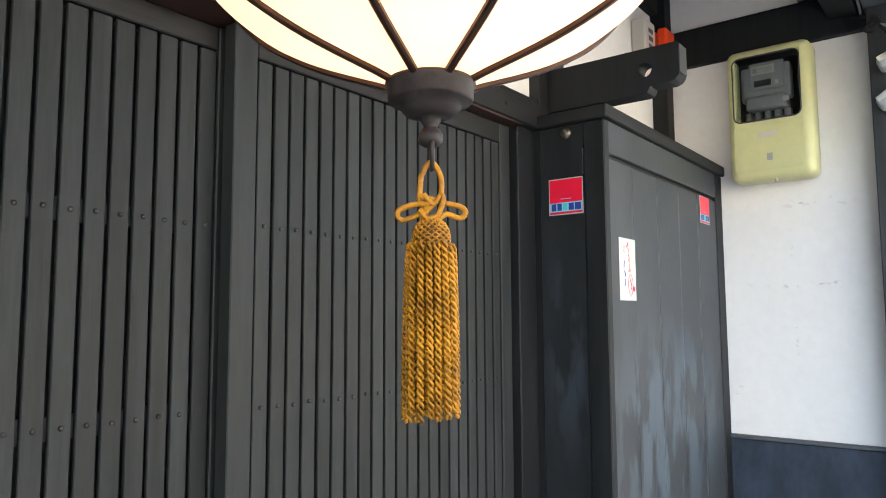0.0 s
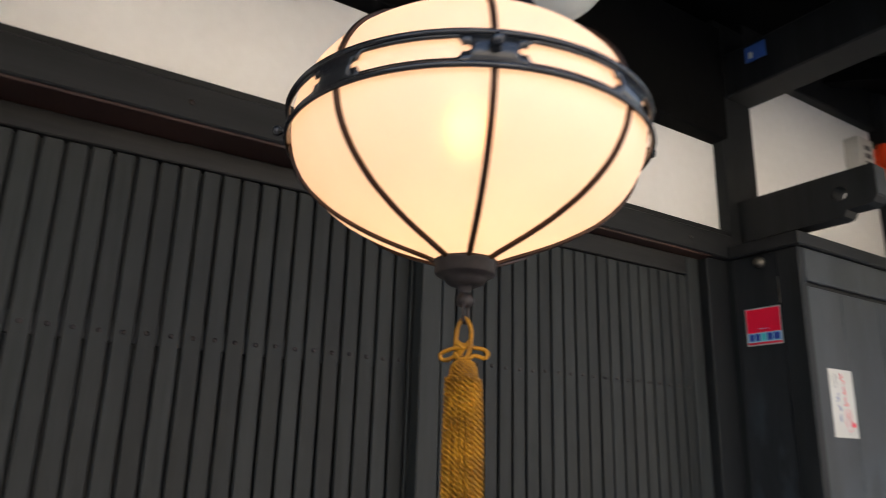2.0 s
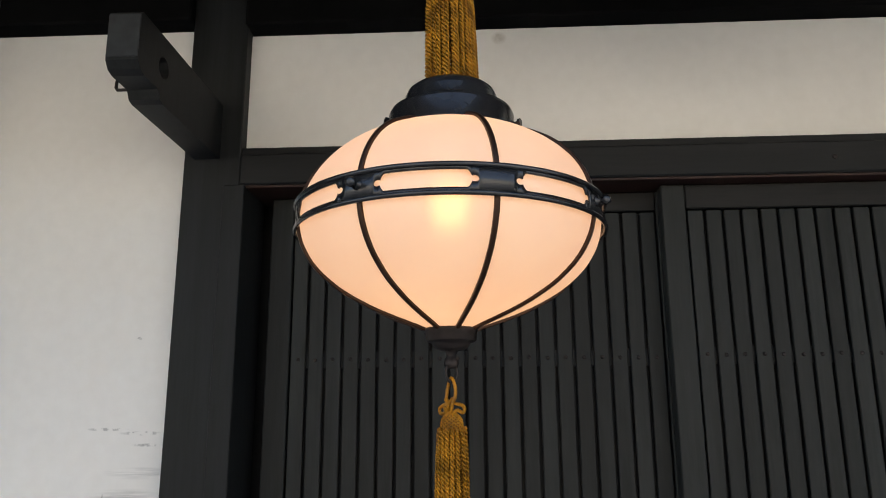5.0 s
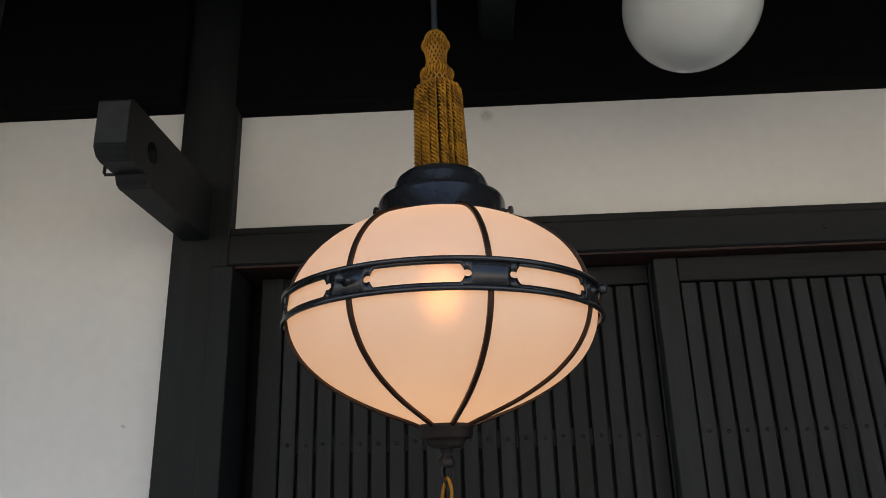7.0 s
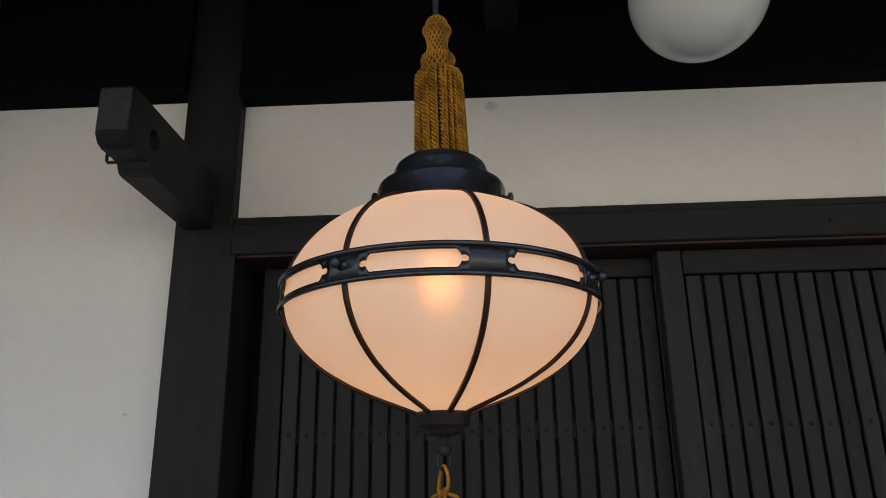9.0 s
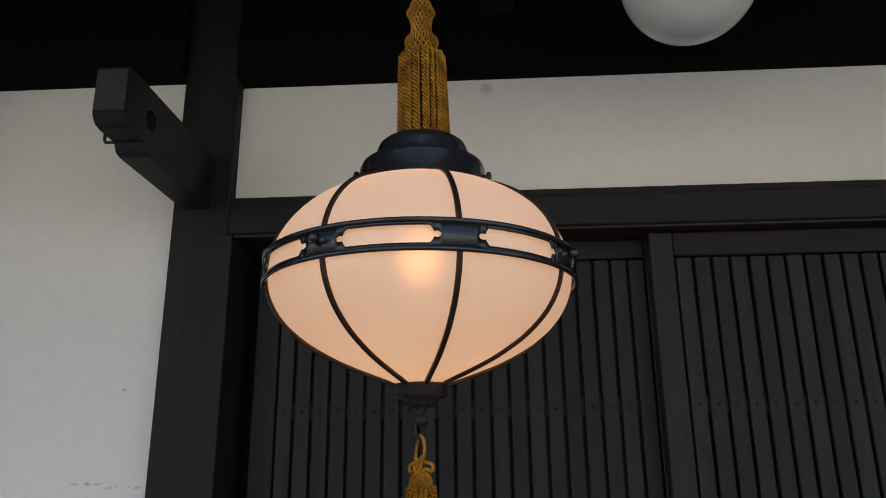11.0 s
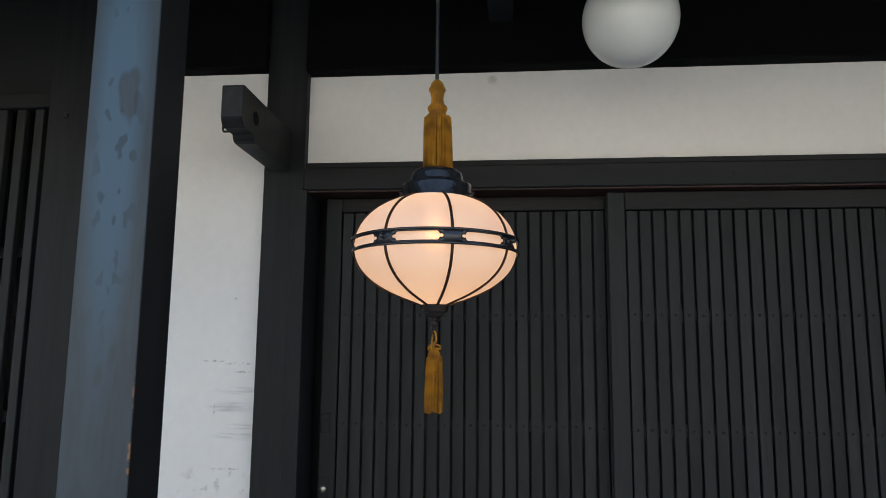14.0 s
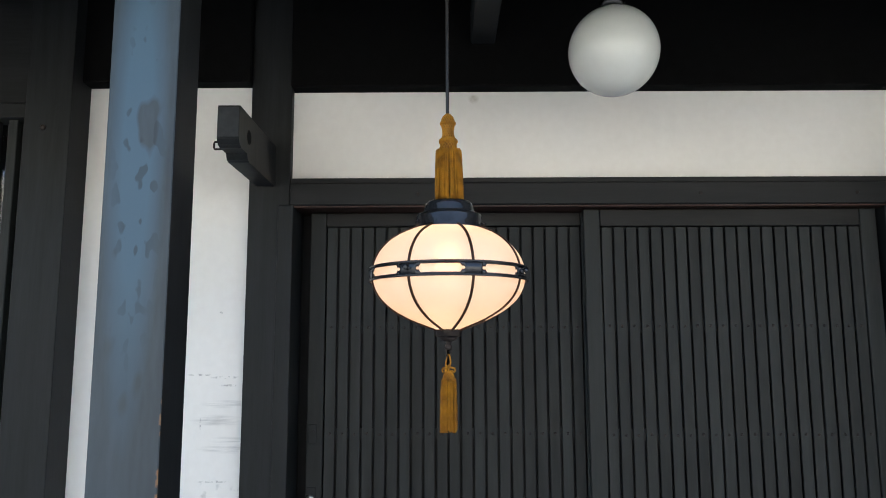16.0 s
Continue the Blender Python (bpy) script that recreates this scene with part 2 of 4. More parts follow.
def opal_glass():
    """Opal glass round a lamp: it scatters the light through, and reflects a little."""
    m = bpy.data.materials.new("opal_glass")
    m.use_nodes = True
    n, l = m.node_tree.nodes, m.node_tree.links
    out = n["Material Output"]
    n.remove(n["Principled BSDF"])
    geo = n.new("ShaderNodeNewGeometry")
    ns = n.new("ShaderNodeTexNoise")
    ns.inputs["Scale"].default_value = 16
    ns.inputs["Detail"].default_value = 5
    l.new(geo.outputs["Position"], ns.inputs["Vector"])
    ramp = n.new("ShaderNodeValToRGB")
    ramp.color_ramp.elements[0].position, ramp.color_ramp.elements[1].position = 0.3, 0.75
    ramp.color_ramp.elements[0].color = (0.87, 0.76, 0.66, 1)
    ramp.color_ramp.elements[1].color = (0.90, 0.83, 0.73, 1)
    l.new(ns.outputs["Fac"], ramp.inputs["Fac"])
    tr = n.new("ShaderNodeBsdfTranslucent")
    l.new(ramp.outputs["Color"], tr.inputs["Color"])
    fw = n.new("ShaderNodeBsdfRefraction")
    fw.inputs["Color"].default_value = (1.0, 0.58, 0.32, 1)
    fw.inputs["Roughness"].default_value = 0.5
    fw.inputs["IOR"].default_value = 1.25
    df = n.new("ShaderNodeBsdfDiffuse")
    df.inputs["Color"].default_value = (0.85, 0.82, 0.78, 1)
    gl = n.new("ShaderNodeBsdfGlossy")
    gl.inputs["Roughness"].default_value = 0.3
    m1, m2, m3 = (n.new("ShaderNodeMixShader") for _ in range(3))
    m1.inputs["Fac"].default_value = OPAL_FORWARD
    l.new(tr.outputs[0], m1.inputs[1])
    l.new(fw.outputs[0], m1.inputs[2])
    m2.inputs["Fac"].default_value = 0.32
    l.new(m1.outputs[0], m2.inputs[1])
    l.new(df.outputs[0], m2.inputs[2])
    m3.inputs["Fac"].default_value = 0.03
    l.new(m2.outputs[0], m3.inputs[1])
    l.new(gl.outputs[0], m3.inputs[2])
    l.new(m3.outputs[0], out.inputs["Surface"])
    return m


# ---- mesh helpers ----
ORIGIN = {}


def thing(name, at, label, category, group="", kind=""):
    """An Empty at the base of a thing that parents its parts."""
    ob = new(name)
    ob.empty_display_size = 0.05
    ob.matrix_basis = Matrix.Translation(at)
    ORIGIN[ob] = Vector(at)
    return tagged(ob, label, category, group, kind)


def mesh_of(bm, material, smooth=False, name="mesh"):
    bmesh.ops.recalc_face_normals(bm, faces=bm.faces)
    for f in bm.faces:
        f.smooth = smooth
    me = bpy.data.meshes.new(name)
    bm.to_mesh(me)
    bm.free()
    me.materials.append(material)
    return me


def solo(name, bm, material, label="", category="", kind="", group="", smooth=False):
    """A thing or piece of the setting that is one mesh."""
    at = sum((v.co for v in bm.verts), Vector()) / len(bm.verts)
    at.z = min(v.co.z for v in bm.verts)
    bmesh.ops.translate(bm, verts=bm.verts, vec=-at)
    ob = new(name, mesh_of(bm, material, smooth, name))
    ob.matrix_basis = Matrix.Translation(at)
    ORIGIN[ob] = at
    return tagged(ob, label, category, group, kind)


def part(name, bm, material, parent, label="", smooth=False):
    """A mesh under a thing or under a part; bm is in world places."""
    bmesh.ops.translate(bm, verts=bm.verts, vec=-ORIGIN[parent])
    ob = new(name, mesh_of(bm, material, smooth, name))
    ob.parent = parent
    ORIGIN[ob] = ORIGIN[parent]
    return tagged(ob, label)


def piece(name, me, parent, at, turn=None):
    """A part that shares its mesh with others, at a world place."""
    ob = new(name, me)
    ob.parent = parent
    ob.matrix_basis = Matrix.Translation(Vector(at) - ORIGIN[parent]) @ (turn or Matrix())
    return ob


def block(x0, x1, y0, y1, z0, z1, bevel=0.002, bm=None, seg=1):
    made = bm or bmesh.new()
    got = bmesh.ops.create_cube(made, size=1)["verts"]
    for v in got:
        v.co = Vector(((x0 + x1) / 2 + v.co.x * (x1 - x0), (y0 + y1) / 2 + v.co.y * (y1 - y0), (z0 + z1) / 2 + v.co.z * (z1 - z0)))
    if bevel:
        edges = list({e for v in got for e in v.link_edges})
        bmesh.ops.bevel(made, geom=edges, offset=bevel, segments=seg, profile=0.5, affect='EDGES')
    return made


def lathe(profile, at=(0, 0, 0), n=48, bm=None, bump=None):
    """A turned shape: profile is (radius, height) from one end to the other."""
    bm = bm or bmesh.new()
    rings = []
    for r, z in profile:
        ring = []
        for i in range(n):
            a = 2 * math.pi * i / n
            rr = r + (bump(a, z) if bump else 0)
            ring.append(bm.verts.new((at[0] + rr * math.cos(a), at[1] + rr * math.sin(a), at[2] + z)))
        rings.append(ring)
    for p, q in zip(rings, rings[1:]):
        for i in range(n):
            bm.faces.new((p[i], p[(i + 1) % n], q[(i + 1) % n], q[i]))
    for ring in (rings[0], rings[-1]):
        bm.faces.new(ring)
    return bm


def tube(points, r, n=10, bm=None, closed=False, lobes=0, pitch=0.008, depth=0.3):
    """A round bar or a twisted cord along points."""
    bm = bm or bmesh.new()
    pts = [Vector(p) for p in points]
    k = len(pts)
    rings, side, run = [], None, 0.0
    for i, p in enumerate(pts):
        a = pts[(i - 1) % k] if closed or i else p
        b = pts[(i + 1) % k] if closed or i < k - 1 else p
        d = (b - a).normalized()
        if side is None:
            side = d.orthogonal().normalized()
        side = (side - d * side.dot(d)).normalized()
        up = d.cross(side)
        if i:
            run += (p - pts[i - 1]).length
        ring = []
        for j in range(n):
            t = 2 * math.pi * j / n
            turn = t - 2 * math.pi * run / pitch
            rr = r * (1 - depth + 2 * depth * abs(math.cos(turn * lobes / 2))) if lobes else r
            ring.append(bm.verts.new(p + (side * math.cos(t) + up * math.sin(t)) * rr))
        rings.append(ring)
    pairs = list(zip(rings, rings[1:])) + ([(rings[-1], rings[0])] if closed else [])
    for p, q in pairs:
        for j in range(n):
            bm.faces.new((p[j], p[(j + 1) % n], q[(j + 1) % n], q[j]))
    if not closed:
        bm.faces.new(rings[0])
        bm.faces.new(rings[-1])
    return bm


def curve_through(ctrl, steps=8, closed=False):
    """A smooth line through control points."""
    c = [Vector(p) for p in ctrl]
    k, out = len(c), []
    for i in range(k if closed else k - 1):
        p0, p1 = c[(i - 1) % k] if closed or i else c[0], c[i]
        p2, p3 = c[(i + 1) % k], c[(i + 2) % k] if closed or i < k - 2 else c[-1]
        for s in range(steps):
            t = s / steps
            out.append(0.5 * (2 * p1 + (p2 - p0) * t + (2 * p0 - 5 * p1 + 4 * p2 - p3) * t * t + (3 * p1 - p0 - 3 * p2 + p3) * t ** 3))
    if not closed:
        out.append(c[-1])
    return out


def plate(axis, value, a0, a1, b0, b1, thick=0.0012):
    """A thin sheet on a wall: axis 'y' lies in x, z and faces -y; axis 'x' lies in y, z and faces -x."""
    if axis == 'y':
        return block(a0, a1, value - thick, value, b0, b1, 0)
    return block(value - thick, value, a0, a1, b0, b1, 0)


# ---- large structure ----
solo("ground", block(-30, 30, -30, 12, -0.3, 0.0, 0), asphalt, "dark asphalt street ground", "ground", "structure")
solo("pavement", block(-4, 4, -1.5, 0.4, 0.0, 0.05, 0.01), paving, "grey stone pavement before the house front", "pavement", "structure")
# Invented wall out of view: closes the street and acts as reflector.
solo("backdrop", block(-25, 25, -9.4, -9.0, 0, 4.2, 0), bounce_wall, "unseen pale wall added across the street to bounce sunlight", "backdrop", "structure")

POST_L, POST_R, CORNER = (-0.112, 0.0), (1.71, 1.849), 2.64
HEAD, SILL_PANEL, TOP_PANEL = 1.895, 1.98, 2.225
solo("wall_left", block(-0.58, -0.10, 0.0, 0.095, 0.05, 2.24, 0), plaster, "white plaster wall with dark scuff marks", "wall", "structure")
solo("wall_over_door", block(0, 1.71, 0.0, 0.095, 1.965, TOP_PANEL, 0), plaster, "white plaster panel above the sliding doors", "wall", "structure")
solo("wall_behind_shutter_box", block(POST_R[1], CORNER, 0.0, 0.10, 0.05, 2.5, 0), plaster, "white plaster wall above the shutter box", "wall", "structure")
solo("wall_side", block(CORNER, CORNER + 0.10, -0.672, 0.10, 1.03, 2.70, 0), plaster, "white plaster side wall with scuffs and scratches", "wall", "structure")
solo("dado", block(CORNER - 0.012, CORNER + 0.10, -0.672, 0.0, 0.05, 1.018, 0.003), dado_paint, "dark slate boarded dado below the white wall", "wall", "structure")
solo("dado_ledge", block(CORNER - 0.020, CORNER + 0.10, -0.672, -0.0005, 1.0185, 1.0295, 0.002), steel, "thin grey ledge on top of the dado", "trim", "structure")
# Added wall, black so that the inside stays dark.
solo("wall_back", block(-3.4, 3.4, 0.16, 0.26, 0.05, 2.9, 0), backing, "added black wall behind the doors, standing for the dark inside", "wall", "structure")

# posts
def square_post(name, x0, x1, y0, y1, z0, z1, material, label):
    return solo(name, block(x0, x1, y0, y1, z0, z1, 0.003, seg=2), material, label, "post", "structure")


square_post("door_post", POST_L[0], POST_L[1], -0.03, 0.10, 0.05, 2.60, wood, "black-stained square post beside the doors")
square_post("door_post", POST_R[0], POST_R[1], -0.03, 0.10, 0.05, 2.60, wood, "black-stained square post beside the shutter box")
square_post("door_jamb", POST_L[1] - 0.030, 0.012, -0.036, 0.10, 0.05, HEAD, wood, "narrow dark jamb of the sliding doors")
square_post("door_jamb", 1.628, 1.709, -0.012, 0.10, 0.05, HEAD, wood, "dark jamb beside the shutter box")
square_post("corner_post", 2.575, CORNER - 0.001, -0.055, 0.0, 0.05, 2.66, wood, "black corner post between two white walls")
ep = square_post("eave_post", -0.137, -0.025, -0.785, -0.686, 0.05, 2.34, wood, "free-standing eave post with a slate-blue weathered face")
part("weathered_face", block(-0.1375, -0.0245, -0.7885, -0.7852, 0.05, 2.34, 0.0012), post_paint, ep, "weathered front tinted blue for sky reflection, with dark water stains")
square_post("eave_post", 2.555, 2.70, -0.80, -0.673, 0.05, 2.34, box_paint, "dark slate eave post at the side wall")
square_post("window_post", -0.70, -0.576, -0.10, 0.10, 0.05, 2.60, wood, "black square post beside the lattice window")

# beams
solo("lintel", block(0.0005, 1.7095, -0.026, -0.001, 1.957, 1.972, 0.002), wood_x, "black-stained upper lintel", "beam", "structure")
solo("lintel", block(0.0005, 1.7095, -0.034, 0.10, HEAD, 1.957, 0.003), wood_x, "black-stained lintel with door tracks below", "beam", "structure")
solo("door_track", block(0.013, 1.627, -0.030, 0.10, HEAD - 0.006, HEAD - 0.0005, 0.001), track_wood, "reddish wooden track under the lintel", "beam", "structure")
# These two beams take the soffit's colour, shade painted in.
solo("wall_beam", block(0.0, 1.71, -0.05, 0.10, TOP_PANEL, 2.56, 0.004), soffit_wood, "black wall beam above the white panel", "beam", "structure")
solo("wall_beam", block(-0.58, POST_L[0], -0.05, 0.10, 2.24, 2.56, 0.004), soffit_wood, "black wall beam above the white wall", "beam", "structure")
solo("wall_beam", block(POST_R[1], CORNER, -0.03, 0.10, 2.5, 2.66, 0.004), wood_x, "black wall beam above the shutter box", "beam", "structure")
solo("side_beam", block(CORNER - 0.03, CORNER + 0.05, -0.672, -0.055, 2.296, 2.43, 0.004), wood, "black beam along the white side wall", "beam", "structure")
solo("tie_beam", block(1.735, 1.847, -0.70, -0.03, 2.36, 2.49, 0.004), wood, "black tie beam from the post to the eave", "beam", "structure")
solo("tie_beam", block(0.497, 0.565, -0.70, -0.05, 2.345, 2.44, 0.004), wood, "black tie beam from the wall to the eave", "beam", "structure")
solo("eave_girder", block(-3.4, 2.64, -0.645, -0.565, 2.345, 2.45, 0.004), wood_x, "grey-black eave girder along the house front", "beam", "structure")
solo("eave_girder", block(-3.4, 3.2, -0.80, -0.665, 2.34, 2.40, 0.004), steel, "broad grey outer eave girder", "beam", "structure")


# roof deck sloping down to the street, with rafters
def deck_z(y):
    return 2.648 + 0.367 * y


bm = bmesh.new()
for x in (-3.4, 3.4):
    for y in (0.26, -1.05):
        for d in (0.0, 0.06):
            bm.verts.new((x, y, deck_z(y) + d))
bmesh.ops.convex_hull(bm, input=bm.verts)
solo("ceiling", bm, soffit_wood, "board soffit under the eave, colour darkened for shade", "ceiling", "structure")
for x in (-2.6, -1.85, -1.1, -0.35, 0.535, 1.2, 2.25, 3.0):
    bm = bmesh.new()
    for dx in (-0.03, 0.03):
        for y in (-0.05, -1.02):
            for d in (-0.075, -0.001):
                bm.verts.new((x + dx, y, deck_z(y) + d))
    bmesh.ops.convex_hull(bm, input=bm.verts)
    bmesh.ops.bevel(bm, geom=bm.edges[:], offset=0.002, segments=1, affect='EDGES')
    solo("rafter", bm, soffit_wood, "rafter under the eave, colour darkened for shade", "rafter", "structure")

knob = bmesh.new()
bmesh.ops.create_uvsphere(knob, u_segments=14, v_segments=8, radius=0.0075, matrix=pose(-0.647, -0.102, 2.096) @ Matrix.Diagonal((1, 0.7, 1, 1)))
solo("post_screw", knob, iron, "round metal screw head in the black post", "screw", smooth=True)

# wall with the lattice window past the left post
solo("wall_window", block(-3.2, -0.70, -0.02, 0.10, 0.05, 0.75, 0), wood, "dark boarded wall below the lattice window", "wall", "structure")
solo("wall_window_head", block(-3.2, -0.70, -0.06, 0.10, 2.17, 2.60, 0), wood_x, "dark wall above the lattice window", "wall", "structure")
lw = thing("window_1", (-1.4, -0.05, 0.75), "dark wooden lattice window with vertical bars", "window", kind="structure")
for z0, z1 in ((2.128, 2.169), (0.751, 0.83)):
    part("window_frame", block(-2.2, -0.701, -0.085, -0.02, z0, z1), wood_x, lw)
for x0, x1 in ((-0.710, -0.7005), (-2.2, -2.15)):
    part("window_frame", block(x0, x1, -0.085, -0.02, 0.831, 2.127), wood, lw)
part("pane", block(-2.149, -0.711, -0.012, -0.008, 0.831, 2.127, 0), window_glass, lw, "dark reflecting glass")
bar = mesh_of(block(-0.013, 0.013, -0.012, 0.012, 0.831, 2.127), slat_wood)
for i in range(26):
    piece("bar", bar, lw, (-0.7455 - i * 0.054, -0.06, 0))
rail = mesh_of(block(-0.71, 0.71, -0.006, 0.006, -0.014, 0.014), wood_x)
for z in (1.73, 1.29, 0.98):
    piece("rail", rail, lw, (-1.437, -0.04, z))


# ---- sliding lattice doors ----
SLATS, PITCH, FIRST = 21, 0.0340, 0.045
DOOR_W = FIRST * 2 + SLATS * PITCH


def lattice_door(at, label, top):
    """A sliding door: stiles, rails, upright slats with rows of round nail heads; at is the front bottom-left corner."""
    x, y, z = at
    door = thing("sliding_door", at, label, "door", "pair of sliding doors")
    part("stile", block(x, x + FIRST - 0.001, y, y + 0.030, z, 1.887), slat_wood, door)
    part("stile", block(x + DOOR_W - FIRST + 0.001, x + DOOR_W, y, y + 0.030, z, 1.887), slat_wood, door)
    inner = (x + FIRST, x + DOOR_W - FIRST)
    part("top_rail", block(*inner, y + 0.0005, y + 0.030, top, 1.887), rail_wood, door)
    part("bottom_rail", block(*inner, y + 0.0005, y + 0.030, z, z + 0.10), slat_wood, door)
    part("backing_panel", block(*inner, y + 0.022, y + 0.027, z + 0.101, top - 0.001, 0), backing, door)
    rows = (1.566, 1.279, 0.992, 0.705, 0.418)
    for r in rows:
        part("cross_rail", block(*inner, y + 0.011, y + 0.021, r - 0.016, r + 0.016, 0.001), wood_x, door)
    slat = mesh_of(block(-0.01395, 0.01395, 0, 0.008, z + 0.102, top - 0.003, 0.0012), slat_wood)
    dome = bmesh.new()
    bmesh.ops.create_uvsphere(dome, u_segments=10, v_segments=6, radius=0.0038)
    for v in dome.verts:
        v.co.y *= 0.6
    nail = mesh_of(dome, iron, True)
    rng = random.Random(5)
    for i in range(SLATS):
        sx = x + FIRST + (i + 0.5) * PITCH
        piece("slat", slat, door, (sx, y + 0.002 + rng.uniform(0, 0.0012), 0))
        for r in rows:
            piece("nail_head", nail, door, (sx + rng.uniform(-0.001, 0.001), y + 0.002, r + rng.uniform(-0.0015, 0.0015)))
    return door


lattice_door((0.806, 0.0, 0.06), "grey-black wooden lattice sliding door in the outer track", 1.840)
left_door = lattice_door((0.046, 0.042, 0.06), "grey-black wooden lattice sliding door in the inner track", 1.849)
lock = part("lock_plate", block(0.052, 0.074, 0.0400, 0.0422, 1.255, 1.305, 0.001), wood, left_door, "dark finger-hole plate")
# Raised black disc in place of a real, dark hole.
part("keyhole", lathe([(0.0001, 0), (0.008, 0), (0.008, 0.002), (0.0001, 0.002)], n=20), backing, lock).matrix_basis = (
    Matrix.Translation(Vector((0.063, 0.039, 1.282)) - ORIGIN[left_door]) @ pose(0, 0, 0, 90) @ Matrix.Translation(ORIGIN[left_door]))
cyl = lathe([(0.0001, 0), (0.009, 0), (0.010, 0.003), (0.010, 0.006), (0.0001, 0.006)], n=20)
bmesh.ops.transform(cyl, matrix=pose(0.060, 0.042, 1.112, 90), verts=cyl.verts)
part("cylinder_plate", block(0.050, 0.075, 0.0405, 0.0422, 1.083, 1.140, 0.001), wood, left_door)
part("lock_cylinder", cyl, chrome, left_door, "small chrome lock cylinder", True)
for x, z in ((1.12, 1.925), (1.545, 1.925), (0.35, 1.925)):
    s = bmesh.new()
    bmesh.ops.create_uvsphere(s, u_segments=10, v_segments=6, radius=0.005, matrix=pose(x, -0.034, z) @ Matrix.Diagonal((1, 0.5, 1, 1)))
    solo("screw_head", s, iron, "small dark screw head in the lintel", "screw", group="lintel screws", smooth=True)


# ---- arm brackets through the posts ----
def arm(x, label):
    """A timber arm with a rounded, stepped end and a round hole."""
    side = [(-0.03, 1.949), (-0.285, 1.949), (-0.297, 1.952), (-0.301, 1.958), (-0.305, 1.966), (-0.352, 1.966), (-0.366, 1.970), (-0.375, 1.981),
            (-0.375, 2.056), (-0.372, 2.060), (-0.03, 2.060)]
    hole = [(-0.292 + 0.018 * math.cos(2 * math.pi * i / 20), 2.008 + 0.018 * math.sin(2 * math.pi * i / 20)) for i in range(20)]
    bm = bmesh.new()
    outer = [bm.verts.new((x - 0.025, y, z)) for y, z in side]
    inner = [bm.verts.new((x - 0.025, y, z)) for y, z in hole]
    edges = [bm.edges.new((v[i], v[(i + 1) % len(v)])) for v in (outer, inner) for i in range(len(v))]
    bmesh.ops.triangle_fill(bm, edges=edges, use_beauty=True)
    got = bmesh.ops.extrude_face_region(bm, geom=bm.faces[:])
    bmesh.ops.translate(bm, verts=[v for v in got["geom"] if isinstance(v, bmesh.types.BMVert)], vec=(0.05, 0, 0))
    ob = thing("arm_bracket", (x, -0.03, 1.945), label, "bracket", "arm brackets")
    beam = part("beam", bm, wood, ob)
    part("end_face", block(x - 0.0245, x + 0.0245, -0.3775, -0.3752, 1.985, 2.055, 0.001), post_plain, beam, "weathered grey end grain")
    return ob


left_arm = arm(-0.066, "black timber arm bracket with stepped end, above a hook")
arm(1.780, "black timber arm bracket with stepped end, above the shutter box")
hook = [(-0.091, -0.256, 1.990), (-0.112, -0.256, 1.990), (-0.134, -0.256, 1.990), (-0.136, -0.256, 1.994), (-0.136, -0.256, 2.004),
        (-0.134, -0.256, 2.008), (-0.122, -0.256, 2.008), (-0.118, -0.256, 2.004)]
part("iron_hook", tube(hook, 0.0028, 8), iron, left_arm, "small black iron hook")

# ---- shutter box ----
BX0, BX1, BY = 1.700, 2.639, -0.209
sb = thing("shutter_box", (2.17, -0.12, 0.3), "tall slate-grey wooden shutter box with weathered boards", "shutter box")
part("cap", block(BX0 - 0.012, BX1, BY - 0.012, -0.031, 1.893, 1.926, 0.003), wood_x, sb, "black cap board")
part("corner_stile", block(BX0, BX0 + 0.026, BY, BY + 0.055, 0.3, 1.8925, 0.003), wood, sb)
part("end_stile", block(2.565, BX1 - 0.004, BY, BY + 0.05, 0.3, 1.8925, 0.003), wood, sb)
part("top_rail", block(BX0 + 0.0265, 2.5645, BY + 0.001, BY + 0.05, 1.812, 1.8925, 0.002), box_paint, sb)
part("groove", block(BX0 + 0.0265, 2.5645, BY + 0.012, BY + 0.05, 1.800, 1.8115, 0.001), backing, sb)
edges = [BX0 + 0.0265, 1.87, 2.04, 2.21, 2.38, 2.5645]
for i, (a, b) in enumerate(zip(edges, edges[1:])):
    part("board", block(a + 0.0008, b - 0.0008, BY + 0.003 + 0.0008 * (i % 2), BY + 0.02, 0.3, 1.7995, 0.0015), box_paint, sb)
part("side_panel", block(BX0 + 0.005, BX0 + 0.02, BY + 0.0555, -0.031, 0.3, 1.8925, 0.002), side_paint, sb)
part("side_strip", plate('x', BX0 + 0.0045, -0.152, -0.149, 1.764, 1.828), chrome, sb, "thin bright metal strip")
lk = lathe([(0.0001, 0.016), (0.007, 0.016), (0.009, 0.014), (0.009, 0.010), (0.013, 0.009), (0.014, 0.005), (0.014, 0.0), (0.0001, 0.0)], n=24)
bmesh.ops.transform(lk, matrix=pose(BX0 + 0.005, -0.108, 1.871, 0, -90, 0), verts=lk.verts)
part("lock", lk, brass_dull, sb, "round dull brass lock", True)


